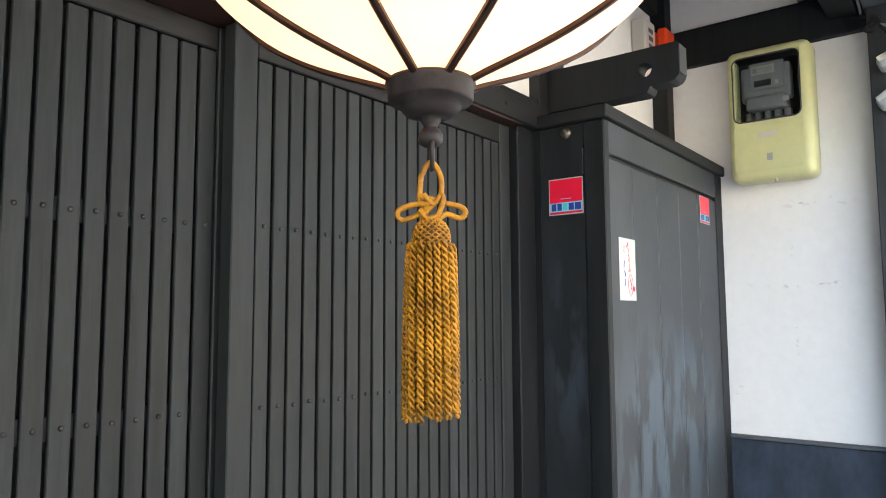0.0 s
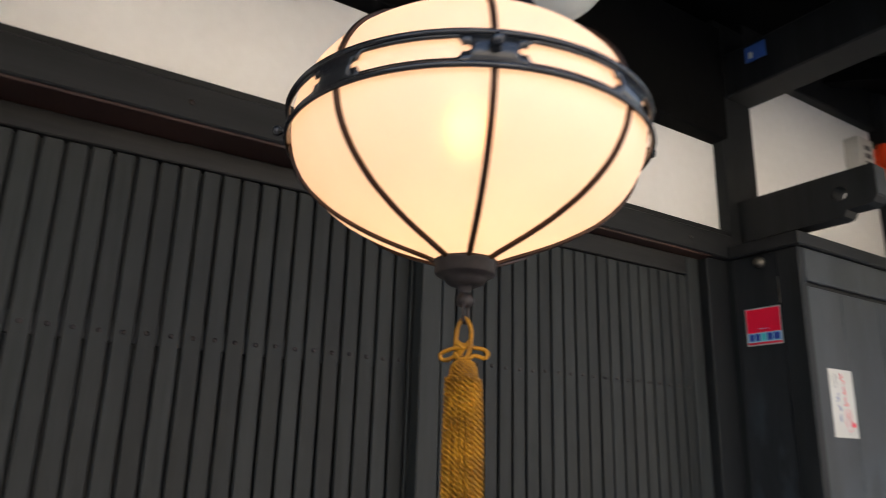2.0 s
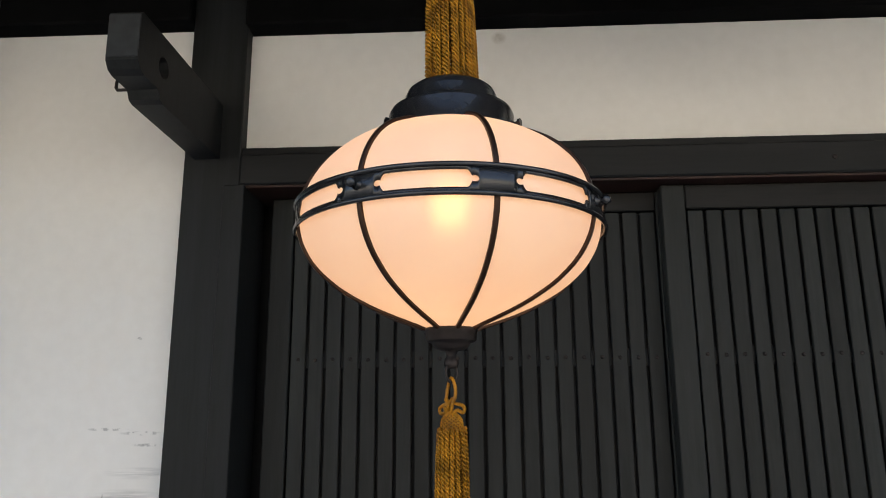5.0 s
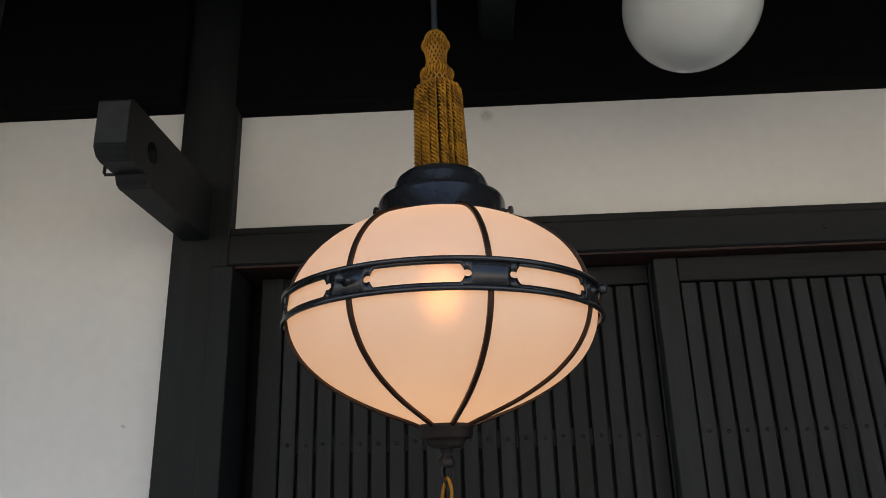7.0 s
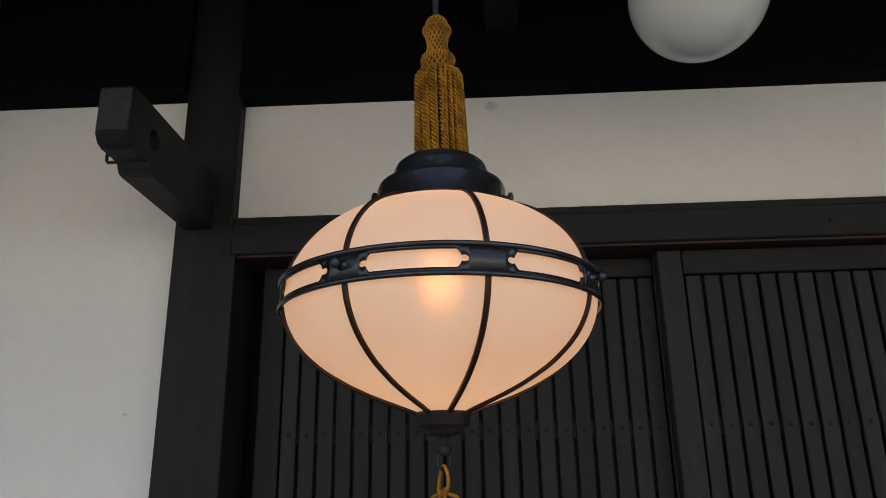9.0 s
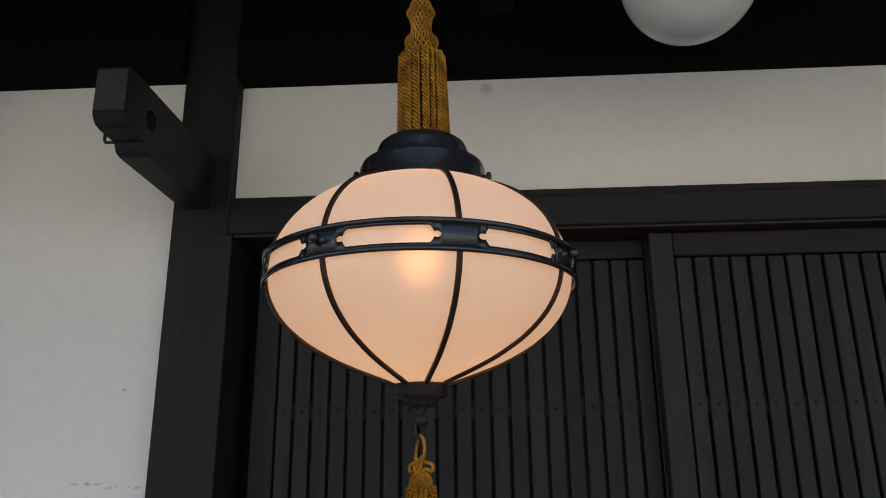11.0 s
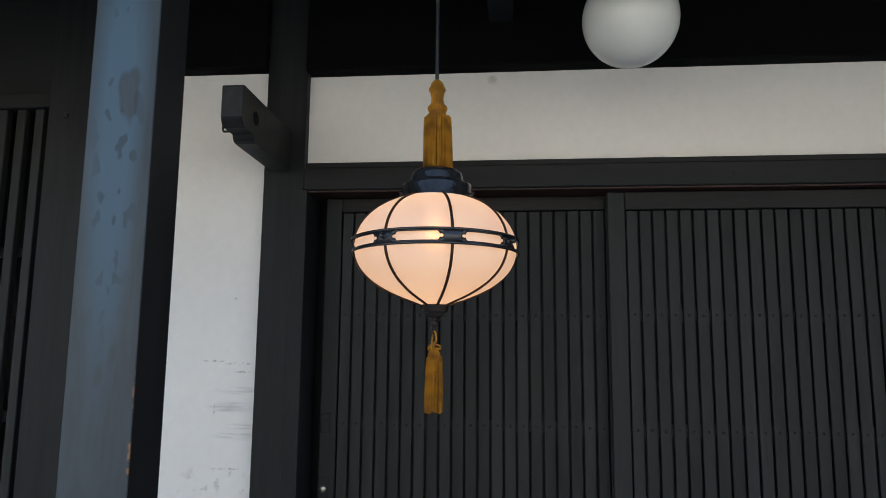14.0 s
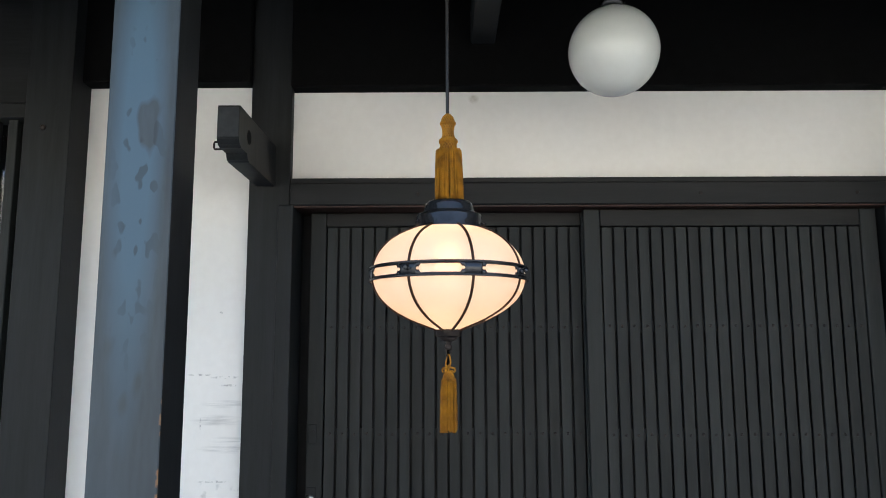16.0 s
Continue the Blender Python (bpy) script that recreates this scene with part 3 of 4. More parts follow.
def security_sticker(axis, value, a0, a1, z0, z1):
    """A square red sticker with a pale blue foot; its brand is plain shapes."""
    mid, h, w = (a0 + a1) / 2, z1 - z0, a1 - a0
    at = (mid, value, z0) if axis == 'y' else (value, mid, z0)
    ob = thing("security_sticker", at, "square red security sticker with pale blue foot", "sticker", "security stickers")
    part("sheet", plate(axis, value, a0, a1, z0, z1, 0.0006), white_print, ob)
    part("red_field", plate(axis, value - 0.0006, a0 + 0.03 * w, a1 - 0.03 * w, z0 + 0.34 * h, z0 + 0.97 * h, 0.0004), red_print, ob)
    part("blue_field", plate(axis, value - 0.0006, a0 + 0.03 * w, a1 - 0.03 * w, z0 + 0.09 * h, z0 + 0.335 * h, 0.0004), sky_print, ob)
    part("red_edge", plate(axis, value - 0.0006, a0 + 0.03 * w, a1 - 0.03 * w, z0 + 0.03 * h, z0 + 0.085 * h, 0.0004), red_print, ob)
    for i, (p, q, m) in enumerate(((0.08, 0.22, navy_print), (0.25, 0.38, navy_print), (0.41, 0.55, teal_print), (0.58, 0.73, navy_print), (0.76, 0.93, navy_print))):
        lo, hi = (a0 + p * w, a0 + q * w) if axis == 'y' else (a1 - q * w, a1 - p * w)
        part("mark", plate(axis, value - 0.001, lo, hi, z0 + 0.12 * h, z0 + 0.31 * h, 0.0003), m, ob)
    part("fine_print", plate(axis, value - 0.001, mid - 0.15 * w, mid + 0.15 * w, z0 + 0.43 * h, z0 + 0.445 * h, 0.0003), sky_print, ob)
    return ob


security_sticker('x', BX0 + 0.0045, -0.149, -0.055, 1.669, 1.760)
security_sticker('y', BY + 0.0028, 2.405, 2.497, 1.712, 1.800)
pn = thing("paper_notice", (1.82, BY, 1.458), "white paper strip with red and blue handwriting", "notice")
part("sheet", plate('y', BY + 0.0028, 1.773, 1.872, 1.458, 1.612, 0.0008), white_print, pn)
rng = random.Random(3)


def scrawl(x, z0, z1, w, step, m):
    """A line of unreadable handwriting that runs down the sheet."""
    pts, z = [], z1
    while z > z0:
        pts.append((x + rng.uniform(-w, w), BY + 0.0018, z))
        z -= rng.uniform(0.4, 1.6) * step
    part("written_mark", tube(curve_through(pts, 4), 0.0009, 5), m, pn)


def loop_mark(x, z, w, h, m, r=0.0008):
    part("written_mark", tube([(x + w * math.cos(radians(15 * i)), BY + 0.0018, z + h * math.sin(radians(15 * i))) for i in range(24)], r, 5, closed=True), m, pn)


for x, z0, z1, w in ((1.826, 1.578, 1.603, 0.008), (1.829, 1.552, 1.574, 0.010), (1.832, 1.528, 1.549, 0.010), (1.838, 1.482, 1.514, 0.009)):
    scrawl(x, z0, z1, w, 0.0036, red_print)
for x, z0, z1 in ((1.800, 1.535, 1.557), (1.803, 1.515, 1.531), (1.806, 1.492, 1.510)):
    scrawl(x, z0, z1, 0.007, 0.004, navy_print)
scrawl(1.796, 1.575, 1.595, 0.005, 0.004, grey_print)
loop_mark(1.796, 1.585, 0.011, 0.016, grey_print, 0.0005)
loop_mark(1.838, 1.497, 0.014, 0.026, red_print, 0.0006)
blob = lathe([(0.0001, 0), (0.0065, 0), (0.0055, 0.0008), (0.0001, 0.0008)], n=12)
bmesh.ops.transform(blob, matrix=pose(1.858, BY + 0.002, 1.487, 90), verts=blob.verts)
part("red_mark", blob, red_print, pn)
scrawl(1.836, 1.464, 1.472, 0.003, 0.003, grey_print)

# ---- electricity meter on the side wall ----
mt = thing("electricity_meter", (CORNER, -0.395, 1.848), "yellowed cream plastic electricity meter box with dark window", "meter")
MY0, MY1, MZ0, MZ1, MX = -0.522, -0.268, 1.848, 2.284, CORNER - 0.112
WY0, WY1, WZ0, WZ1 = -0.489, -0.289, 2.040, 2.254
shell = block(MX, CORNER - 0.0005, MY0, MY1, MZ0, MZ1, 0.028, seg=5)
for co, no in (((0, WY0, 0), (0, 1, 0)), ((0, WY1, 0), (0, 1, 0)), ((0, 0, WZ0), (0, 0, 1)), ((0, 0, WZ1), (0, 0, 1))):
    shell.normal_update()
    front = [f for f in shell.faces if f.normal.x < -0.999]
    geom = list({g for f in front for g in (*f.verts, *f.edges)}) + front
    bmesh.ops.bisect_plane(shell, geom=geom, plane_co=co, plane_no=no)
shell.normal_update()
hole = [f for f in shell.faces if f.normal.x < -0.999 and WY0 < f.calc_center_median().y < WY1 and WZ0 < f.calc_center_median().z < WZ1]
got = bmesh.ops.extrude_discrete_faces(shell, faces=hole)["faces"]
bmesh.ops.translate(shell, verts=list({v for f in got for v in f.verts}), vec=(0.07, 0, 0))
hs = part("housing", shell, cream, mt, smooth=True)
flat = hs.modifiers.new("even_shading", 'WEIGHTED_NORMAL')
flat.weight = 90
CR = 0.022
for cy, cz, sy, sz in ((WY0, WZ0, 1, 1), (WY1, WZ0, -1, 1), (WY0, WZ1, 1, -1), (WY1, WZ1, -1, -1)):
    arc = [(cy + sy * CR * (1 - math.cos(math.pi / 2 * i / 8)), cz + sz * CR * (1 - math.sin(math.pi / 2 * i / 8))) for i in range(9)]
    bm = bmesh.new()
    face = bm.faces.new([bm.verts.new((MX, y, z)) for y, z in [(cy - sy * 0.0004, cz - sz * 0.0004)] + arc])
    got = bmesh.ops.extrude_face_region(bm, geom=[face])
    bmesh.ops.translate(bm, verts=[v for v in got["geom"] if isinstance(v, bmesh.types.BMVert)], vec=(0.006, 0, 0))
    part("window_corner", bm, cream, hs)
ring = []
for cy, cz, a0 in ((WY1 - CR, WZ1 - CR, 0), (WY0 + CR, WZ1 - CR, 90), (WY0 + CR, WZ0 + CR, 180), (WY1 - CR, WZ0 + CR, 270)):
    ring += [(MX - 0.0004, cy + CR * math.cos(radians(a0 + 10 * i)), cz + CR * math.sin(radians(a0 + 10 * i))) for i in range(10)]
part("window_gasket", tube(ring, 0.0022, 8, closed=True), meter_dark, hs, "black rubber gasket", True)
part("cover_line", block(MX - 0.0012, MX + 0.001, -0.487, -0.286, 1.880, 2.022, 0.001), cream, hs)
part("window_back", block(MX + 0.060, MX + 0.068, WY0 + 0.001, WY1 - 0.001, WZ0 + 0.001, WZ1 - 0.001, 0), meter_dark, mt)
for y0, y1, z0, z1 in ((WY0 + 0.0005, WY0 + 0.005, WZ0, WZ1), (WY1 - 0.005, WY1 - 0.0005, WZ0, WZ1), (WY0 + 0.005, WY1 - 0.005, WZ0, WZ0 + 0.004), (WY0 + 0.005, WY1 - 0.005, WZ1 - 0.004, WZ1)):
    part("window_rim", block(MX + 0.002, MX + 0.059, y0, y1, z0, z1, 0), meter_dark, mt)
body = part("meter_body", block(MX + 0.010, MX + 0.059, -0.462, -0.312, 2.108, 2.222, 0.010, seg=3), meter_grey, mt, "grey meter with labels and display")
part("upper_face", block(MX + 0.007, MX + 0.012, -0.444, -0.340, 2.140, 2.230, 0.003, seg=2), meter_grey, body)
part("lower_face", block(MX + 0.004, MX + 0.058, -0.450, -0.324, 2.076, 2.125, 0.012, seg=3), meter_grey, mt)
part("name_plate", plate('x', MX + 0.007, -0.416, -0.346, 2.192, 2.220), white_print, body)
part("plate_mark", plate('x', MX + 0.0058, -0.364, -0.350, 2.197, 2.215, 0.0004), grey_print, body)
for z in (2.212, 2.206, 2.199):
    part("plate_mark", plate('x', MX + 0.0058, -0.410, -0.372, z - 0.001, z + 0.001, 0.0004), grey_print, body)
part("display_frame", plate('x', MX + 0.007, -0.416, -0.349, 2.146, 2.177, 0.001), grey_print, body)
part("display", plate('x', MX + 0.006, -0.405, -0.354, 2.152, 2.172, 0.001), meter_dark, body, "dark display strip")
part("seal_label", plate('x', MX + 0.007, -0.427, -0.416, 2.152, 2.166, 0.0016), white_print, body)
part("foot_label", plate('x', MX + 0.004, -0.455, -0.437, 2.092, 2.108, 0.001), white_print, mt)
badge = lathe([(0.0001, 0), (0.007, 0), (0.007, 0.001), (0.0001, 0.001)], n=20)
bmesh.ops.transform(badge, matrix=pose(MX + 0.010, -0.333, 2.160, 0, -90, 0), verts=badge.verts)
part("round_badge", badge, grey_print, body)
for i in range(5):
    y = -0.455 + i * 0.029
    part("terminal", block(MX + 0.022, MX + 0.058, y, y + 0.019, 2.046, 2.075, 0.002), meter_grey, mt)
pane = part("pane", block(MX + 0.0005, MX + 0.0018, WY0 + 0.0005, WY1 - 0.0005, WZ0 + 0.0005, WZ1 - 0.0005, 0), window_glass, mt, "clear window of the meter box")
pane.visible_shadow = False
part("number_plate", plate('x', MX - 0.001, -0.417, -0.361, 1.984, 2.001, 0.0015), white_print, hs)
part("seal_plate", plate('x', MX - 0.001, -0.401, -0.384, 1.908, 1.931), grey_print, hs)
scr = lathe([(0.0001, 0), (0.005, 0), (0.006, 0.004), (0.006, 0.009), (0.0001, 0.009)], n=12)
bmesh.ops.transform(scr, matrix=pose(MX + 0.022, -0.405, 1.8405), verts=scr.verts)
part("cover_screw", scr, chrome, mt)

# alarm with orange lamp on the corner
al = thing("alarm_lamp", (2.49, -0.03, 2.31), "white alarm box with orange lamp", "alarm")
part("box", block(2.394, 2.486, -0.052, -0.001, 2.310, 2.425, 0.006, seg=2), white_print, al)
part("lamp", block(2.487, 2.574, -0.090, -0.056, 2.310, 2.412, 0.010, seg=3), orange, al, "orange lamp lens")
part("lamp_base", block(2.487, 2.574, -0.055, -0.001, 2.310, 2.400, 0.003), orange, al)
for i in range(3):
    part("mark", plate('y', -0.052, 2.425, 2.462, 2.325 + i * 0.028, 2.341 + i * 0.028, 0.001), meter_dark, al)

# floodlights, sensor, conduits and cables on the end post and the eave
for at, tilt, big in (((2.500, -0.752, 2.158), -24, 1.0), ((2.497, -0.742, 2.050), -36, 1.05)):
    fl = thing("floodlight", at, "flat pale grey floodlight with cream lens on the eave post", "floodlight", "floodlights")
    turn = pose(*at, tilt, 0, 0)
    b = block(-0.034, 0.034, -0.060 * big, 0.056, -0.022, 0.016, 0.010, seg=3)
    for v in b.verts:
        v.co.z *= 1 - 3.2 * max(0, v.co.y)
    bmesh.ops.transform(b, matrix=turn, verts=b.verts)
    part("housing", b, fixture, fl)
    b = block(-0.0375, -0.0345, -0.030, 0.050, 0.0, 0.016, 0.001)
    bmesh.ops.transform(b, matrix=turn, verts=b.verts)
    part("lens", b, white_print, fl, "cream lens strip")
    b = block(-0.0365, -0.0345, -0.048, -0.034, -0.010, 0.004, 0.001)
    bmesh.ops.transform(b, matrix=turn, verts=b.verts)
    part("sensor_eye", b, grey_print, fl)
    part("arm", tube([(2.556, -0.742, at[2] + 0.012), (2.54, -0.745, at[2] + 0.008), (2.52, -0.748, at[2])], 0.007), steel, fl)
cable = curve_through([(2.62, -0.60, 2.335), (2.585, -0.655, 2.325), (2.555, -0.690, 2.300), (2.548, -0.668, 2.270), (2.548, -0.690, 2.262), (2.55, -0.705, 2.290),
                       (2.55, -0.690, 2.305), (2.548, -0.715, 2.26), (2.530, -0.75, 2.20), (2.525, -0.775, 2.185)], 8)
solo("cable", tube(cable, 0.0055, 8), cord_black, "black looped cable on the eave post", "cable")
cable = curve_through([(2.55, -0.700, 2.28), (2.55, -0.745, 2.262), (2.55, -0.79, 2.25), (2.55, -0.83, 2.255), (2.56, -0.86, 2.225), (2.58, -0.875, 2.17)], 8)
solo("cable", tube(cable, 0.004, 8), fixture, "pale thin cable hanging from the eave", "cable")
cable = curve_through([(1.2, -0.655, 2.36), (1.5, -0.652, 2.375), (1.75, -0.656, 2.36), (1.95, -0.650, 2.38), (2.1, -0.657, 2.365), (2.3, -0.652, 2.38), (2.5, -0.656, 2.36), (2.6, -0.655, 2.34)], 8)
solo("cable", tube(cable, 0.004, 8), fixture, "pale cable between the two eave girders", "cable")
solo("wall_sensor", block(2.585, 2.637, -0.515, -0.478, 2.432, 2.462, 0.008, seg=2), cord_black, "small black sensor under the soffit", "sensor")
for y, z in ((-0.807, 2.345), (-0.822, 2.350)):
    solo("conduit", tube([(-3.3, y, z), (2.70, y, z)], 0.006, 10), conduit_paint, "thin tan conduit along the eave girder", "conduit", group="eave conduits", smooth=True)

plq = thing("blue_plaque", (1.733, -0.13, 2.43), "small blue enamel plaque on the tie beam", "plaque")
part("sheet", plate('x', 1.7345, -0.165, -0.105, 2.43, 2.475, 0.003), blue_print, plq)
part("mark", plate('x', 1.7312, -0.128, -0.116, 2.438, 2.456, 0.0006), white_print, plq)

# ---- white globe lamp ----
gc, gr = Vector((0.818, -0.353, 2.1925)), 0.1048
gl = thing("globe_lamp", gc - Vector((0, 0, gr)), "unlit white milk-glass globe lamp under the eave", "globe lamp")
prof = [(gr * math.sin(a), -gr * math.cos(a)) for a in [math.pi * (0.002 + 0.93 * i / 40) for i in range(41)]]
part("globe", lathe(prof, gc, 64), milk, gl, smooth=True)
part("gallery", lathe([(0.022, 0.1025), (0.030, 0.1035), (0.030, 0.122), (0.022, 0.130), (0.010, 0.138)], gc, 32), bronze, gl, smooth=True)
part("stem", tube([gc + Vector((0, 0, 0.135)), gc + Vector((0, 0, deck_z(gc.y) - gc.z - 0.001))], 0.008), bronze, gl)

# ---- hanging lantern ----
AX, AY = 0.4295, -0.690
EQ = 1.6399


def glass_r(z):
    """Outer radius of the glass at height z."""
    zs = (1.540, 1.546, 1.552, 1.562, 1.576, 1.590, 1.601, 1.614, 1.626, 1.638, 1.652, 1.666, 1.678, 1.690, 1.700, 1.710, 1.717, 1.724)
    rs = (0.012, 0.027, 0.046, 0.072, 0.098, 0.1150, 0.1240, 0.1308, 0.1338, 0.1345, 0.1330, 0.1280, 0.1210, 0.1110, 0.0995, 0.0830, 0.0670, 0.0470)
    return float(np.interp(z, zs, rs))


def smooth_r(z):
    return sum(glass_r(z + d) * w for d, w in ((-0.006, 1), (-0.003, 2), (0, 3), (0.003, 2), (0.006, 1))) / 9


opal = opal_glass()
lan = thing("hanging_lantern", (AX, AY, 1.369), "lit opal glass lantern in dark bronze straps with gold tassels", "lantern")
zs = [1.5425 + (1.7215 - 1.5425) * i / 60 for i in range(61)]
glass = part("glass", lathe([(smooth_r(z), z) for z in zs], (AX, AY, 0), 96), opal, lan, "glowing warm white opal glass", True)
lamp = new("lantern_bulb", bpy.data.lights.new("lantern_bulb", 'POINT'))
lamp.data.energy, lamp.data.color, lamp.data.shadow_soft_size = BULB, (1.0, 0.535, 0.262), 0.014
lamp.matrix_basis = Matrix.Translation((AX, AY, 1.657))
CAP_X = AX + 0.002
part("cap", lathe([(0.0001, 1.7693), (0.031, 1.7693), (0.0375, 1.7680), (0.0412, 1.7648), (0.0436, 1.7588), (0.0446, 1.7503), (0.0462, 1.7474), (0.0535, 1.7458), (0.0572, 1.7438),
                   (0.0587, 1.7398), (0.0592, 1.7220), (0.0606, 1.7202), (0.0606, 1.7166), (0.055, 1.7163), (0.0001, 1.7243)], (CAP_X, AY, 0), 64), bronze, lan, "dark bronze stepped cap", True)
for a in (-25, 95, 215):
    d = Vector((math.cos(radians(a)), math.sin(radians(a)), 0))
    at = Vector((CAP_X, AY, 1.7235))
    s = tube([at + d * 0.0575, at + d * 0.068], 0.0017, 8)
    s = tube([at + d * 0.067, at + d * 0.0695], 0.0036, 10, bm=s)
    s = tube([at + d * 0.0605, at + d * 0.0625], 0.0030, 6, bm=s)
    part("thumb_screw", s, bronze, lan)
# band pierced by eight oblong openings
RIB0 = -90 - 28.0
band_r, half_h = 0.1372, 0.0108


def opening(u):
    """Half height of the opening at u degrees from its middle."""
    u = abs(u)
    if u <= 13.0:
        return 0.0068
    if u <= 14.2:
        return 0.0068 - 0.0034 * ((u - 13.0) / 1.2) ** 1.5
    if u < 16.6:
        return max(0.0008, 0.0026 * math.sqrt(max(0.0, 1 - ((u - 15.25) / 1.38) ** 2)))
    return 0.0


bm = bmesh.new()
for k in range(8):
    mid = RIB0 + 22.5 + 45 * k
    us = sorted(set([-22.5, -20, -18, 18, 20, 22.5] + [s * v for s in (-1, 1) for v in (16.62, 16.55, 16.3, 15.9, 15.4, 14.9, 14.4, 14.2, 13.8, 13.4, 13.0, 10, 7, 3.5)] + [0]))
    cols = []
    for u in us:
        a = radians(mid + u)
        h = opening(u)
        cols.append([h] + [bm.verts.new((AX + band_r * math.cos(a), AY + band_r * math.sin(a), EQ - 0.0025 + z)) for z in (-half_h, -h, h, half_h)])
    for p, q in zip(cols, cols[1:]):
        bm.faces.new((p[1], q[1], q[2], p[2]))
        bm.faces.new((p[3], q[3], q[4], p[4]))
bmesh.ops.remove_doubles(bm, verts=bm.verts, dist=1e-5)
band = part("band", bm, bronze, lan, "pierced dark bronze band", True)
sol = band.modifiers.new("thickness", 'SOLIDIFY')
sol.thickness, sol.offset = 0.0016, 0
for z in (EQ - 0.0025 - half_h, EQ - 0.0025 + half_h):
    ring = [(AX + (band_r + 0.0008) * math.cos(2 * math.pi * i / 96), AY + (band_r + 0.0008) * math.sin(2 * math.pi * i / 96), z) for i in range(96)]
    part("rim", tube(ring, 0.0021, 8, closed=True), bronze, band, smooth=True)
for k in range(4):
    a = radians(RIB0 + 90 * k)
    kb = lathe([(0.0001, 0.0125), (0.003, 0.012), (0.0042, 0.0095), (0.0040, 0.007), (0.0024, 0.0055), (0.0022, 0.003), (0.0045, 0.0015), (0.0045, 0), (0.0001, 0)], n=16)
    bmesh.ops.transform(kb, matrix=Matrix.Translation((AX + band_r * math.cos(a), AY + band_r * math.sin(a), EQ - 0.001)) @ pose(0, 0, 0, 0, 0, math.degrees(a)) @ pose(0, 0, 0, 0, 90, 0), verts=kb.verts)
    part("knob", kb, bronze, band, smooth=True)


def strap(a, z0, z1):
    """A flat strap that follows the glass."""
    bm = bmesh.new()
    n = 26
    d, s = Vector((math.cos(a), math.sin(a), 0)), Vector((-math.sin(a), math.cos(a), 0))
    rows = []
    for i in range(n + 1):
        z = z0 + (z1 - z0) * i / n
        tz = (smooth_r(z + 0.001) - smooth_r(z - 0.001)) / 0.002
        nrm = (d - Vector((0, 0, 1)) * tz).normalized()
        c = Vector((AX, AY, z)) + d * smooth_r(z)
        w = 0.0021
        rows.append([bm.verts.new(c + s * w * q + nrm * h) for q, h in ((-1, 0.0002), (1, 0.0002), (1, 0.0022), (0.5, 0.0030), (-0.5, 0.0030), (-1, 0.0022))])
    for p, q in zip(rows, rows[1:]):
        for j in range(6):
            bm.faces.new((p[j], p[(j + 1) % 6], q[(j + 1) % 6], q[j]))
    bm.faces.new(rows[0])
    bm.faces.new(rows[-1])
    return bm


for k in range(8):
    a = radians(RIB0 + 45 * k)
    part("upper_strap", strap(a, EQ + half_h - 0.004, 1.7200), strap_bronze, lan)
    part("lower_strap", strap(a, 1.5435, EQ - half_h - 0.001), strap_bronze, lan)
part("bottom_cup", lathe([(0.0001, 1.5445), (0.0225, 1.5445), (0.0238, 1.5435), (0.0240, 1.542), (0.0228, 1.5405), (0.0225, 1.534), (0.0210, 1.5325), (0.0170, 1.5315), (0.0155, 1.529),
                          (0.0135, 1.5265), (0.0100, 1.525), (0.0055, 1.5245), (0.0052, 1.5225), (0.0040, 1.521), (0.0036, 1.520), (0.0048, 1.5185), (0.0062, 1.516), (0.0066, 1.5135),
                          (0.0058, 1.511), (0.0035, 1.5095), (0.0001, 1.509)], (AX, AY, -0.0006), 48), iron, lan, "brown-black iron cup with ball finial", True)
NRM, WID = Vector((-0.77, -0.64, 0)).normalized(), Vector((0.64, -0.77, 0)).normalized()
C0 = Vector((AX, AY, 0))
link = [C0 + NRM * (0.0068 * math.cos(t)) * 0.9 + WID * 0.0005 + Vector((0, 0, 1.5055 + 0.0085 * math.sin(t))) for t in [2 * math.pi * i / 28 for i in range(28)]]
part("link", tube(link, 0.0013, 8, closed=True), iron, lan, "dark iron link", True)


def strand(way, r, rng):
    """A cord of two plies twisted round each other along the line way."""
    pts = curve_through(way, 24)
    step = 0.00075
    line, run = [pts[0]], 0.0
    for a, b in zip(pts, pts[1:]):
        gap = (b - a).length
        while run + gap >= step:
            a = a + (b - a) * ((step - run) / gap)
            line.append(a)
            run, gap = 0.0, (b - a).length
            if gap < 1e-9:
                break
        run += gap
    ph = rng.uniform(0, 6)
    pitch = r * 3.5
    bm = bmesh.new()
    for ply in (0, math.pi):
        out = []
        for i, c in enumerate(line):
            d = (line[min(i + 1, len(line) - 1)] - line[max(i - 1, 0)]).normalized()
            u = d.cross(Vector((0.31, 0.95, 0.05))).normalized()
            v = d.cross(u)
            a = ply + ph - 2 * math.pi * i * step / pitch
            out.append(c + (u * math.cos(a) + v * math.sin(a)) * r * 0.60)
        tube(out, r * 0.42, 6, bm=bm)
    return bm


def profile_r(head, z):
    return float(np.interp(z, [p[1] for p in head], [p[0] for p in head]))


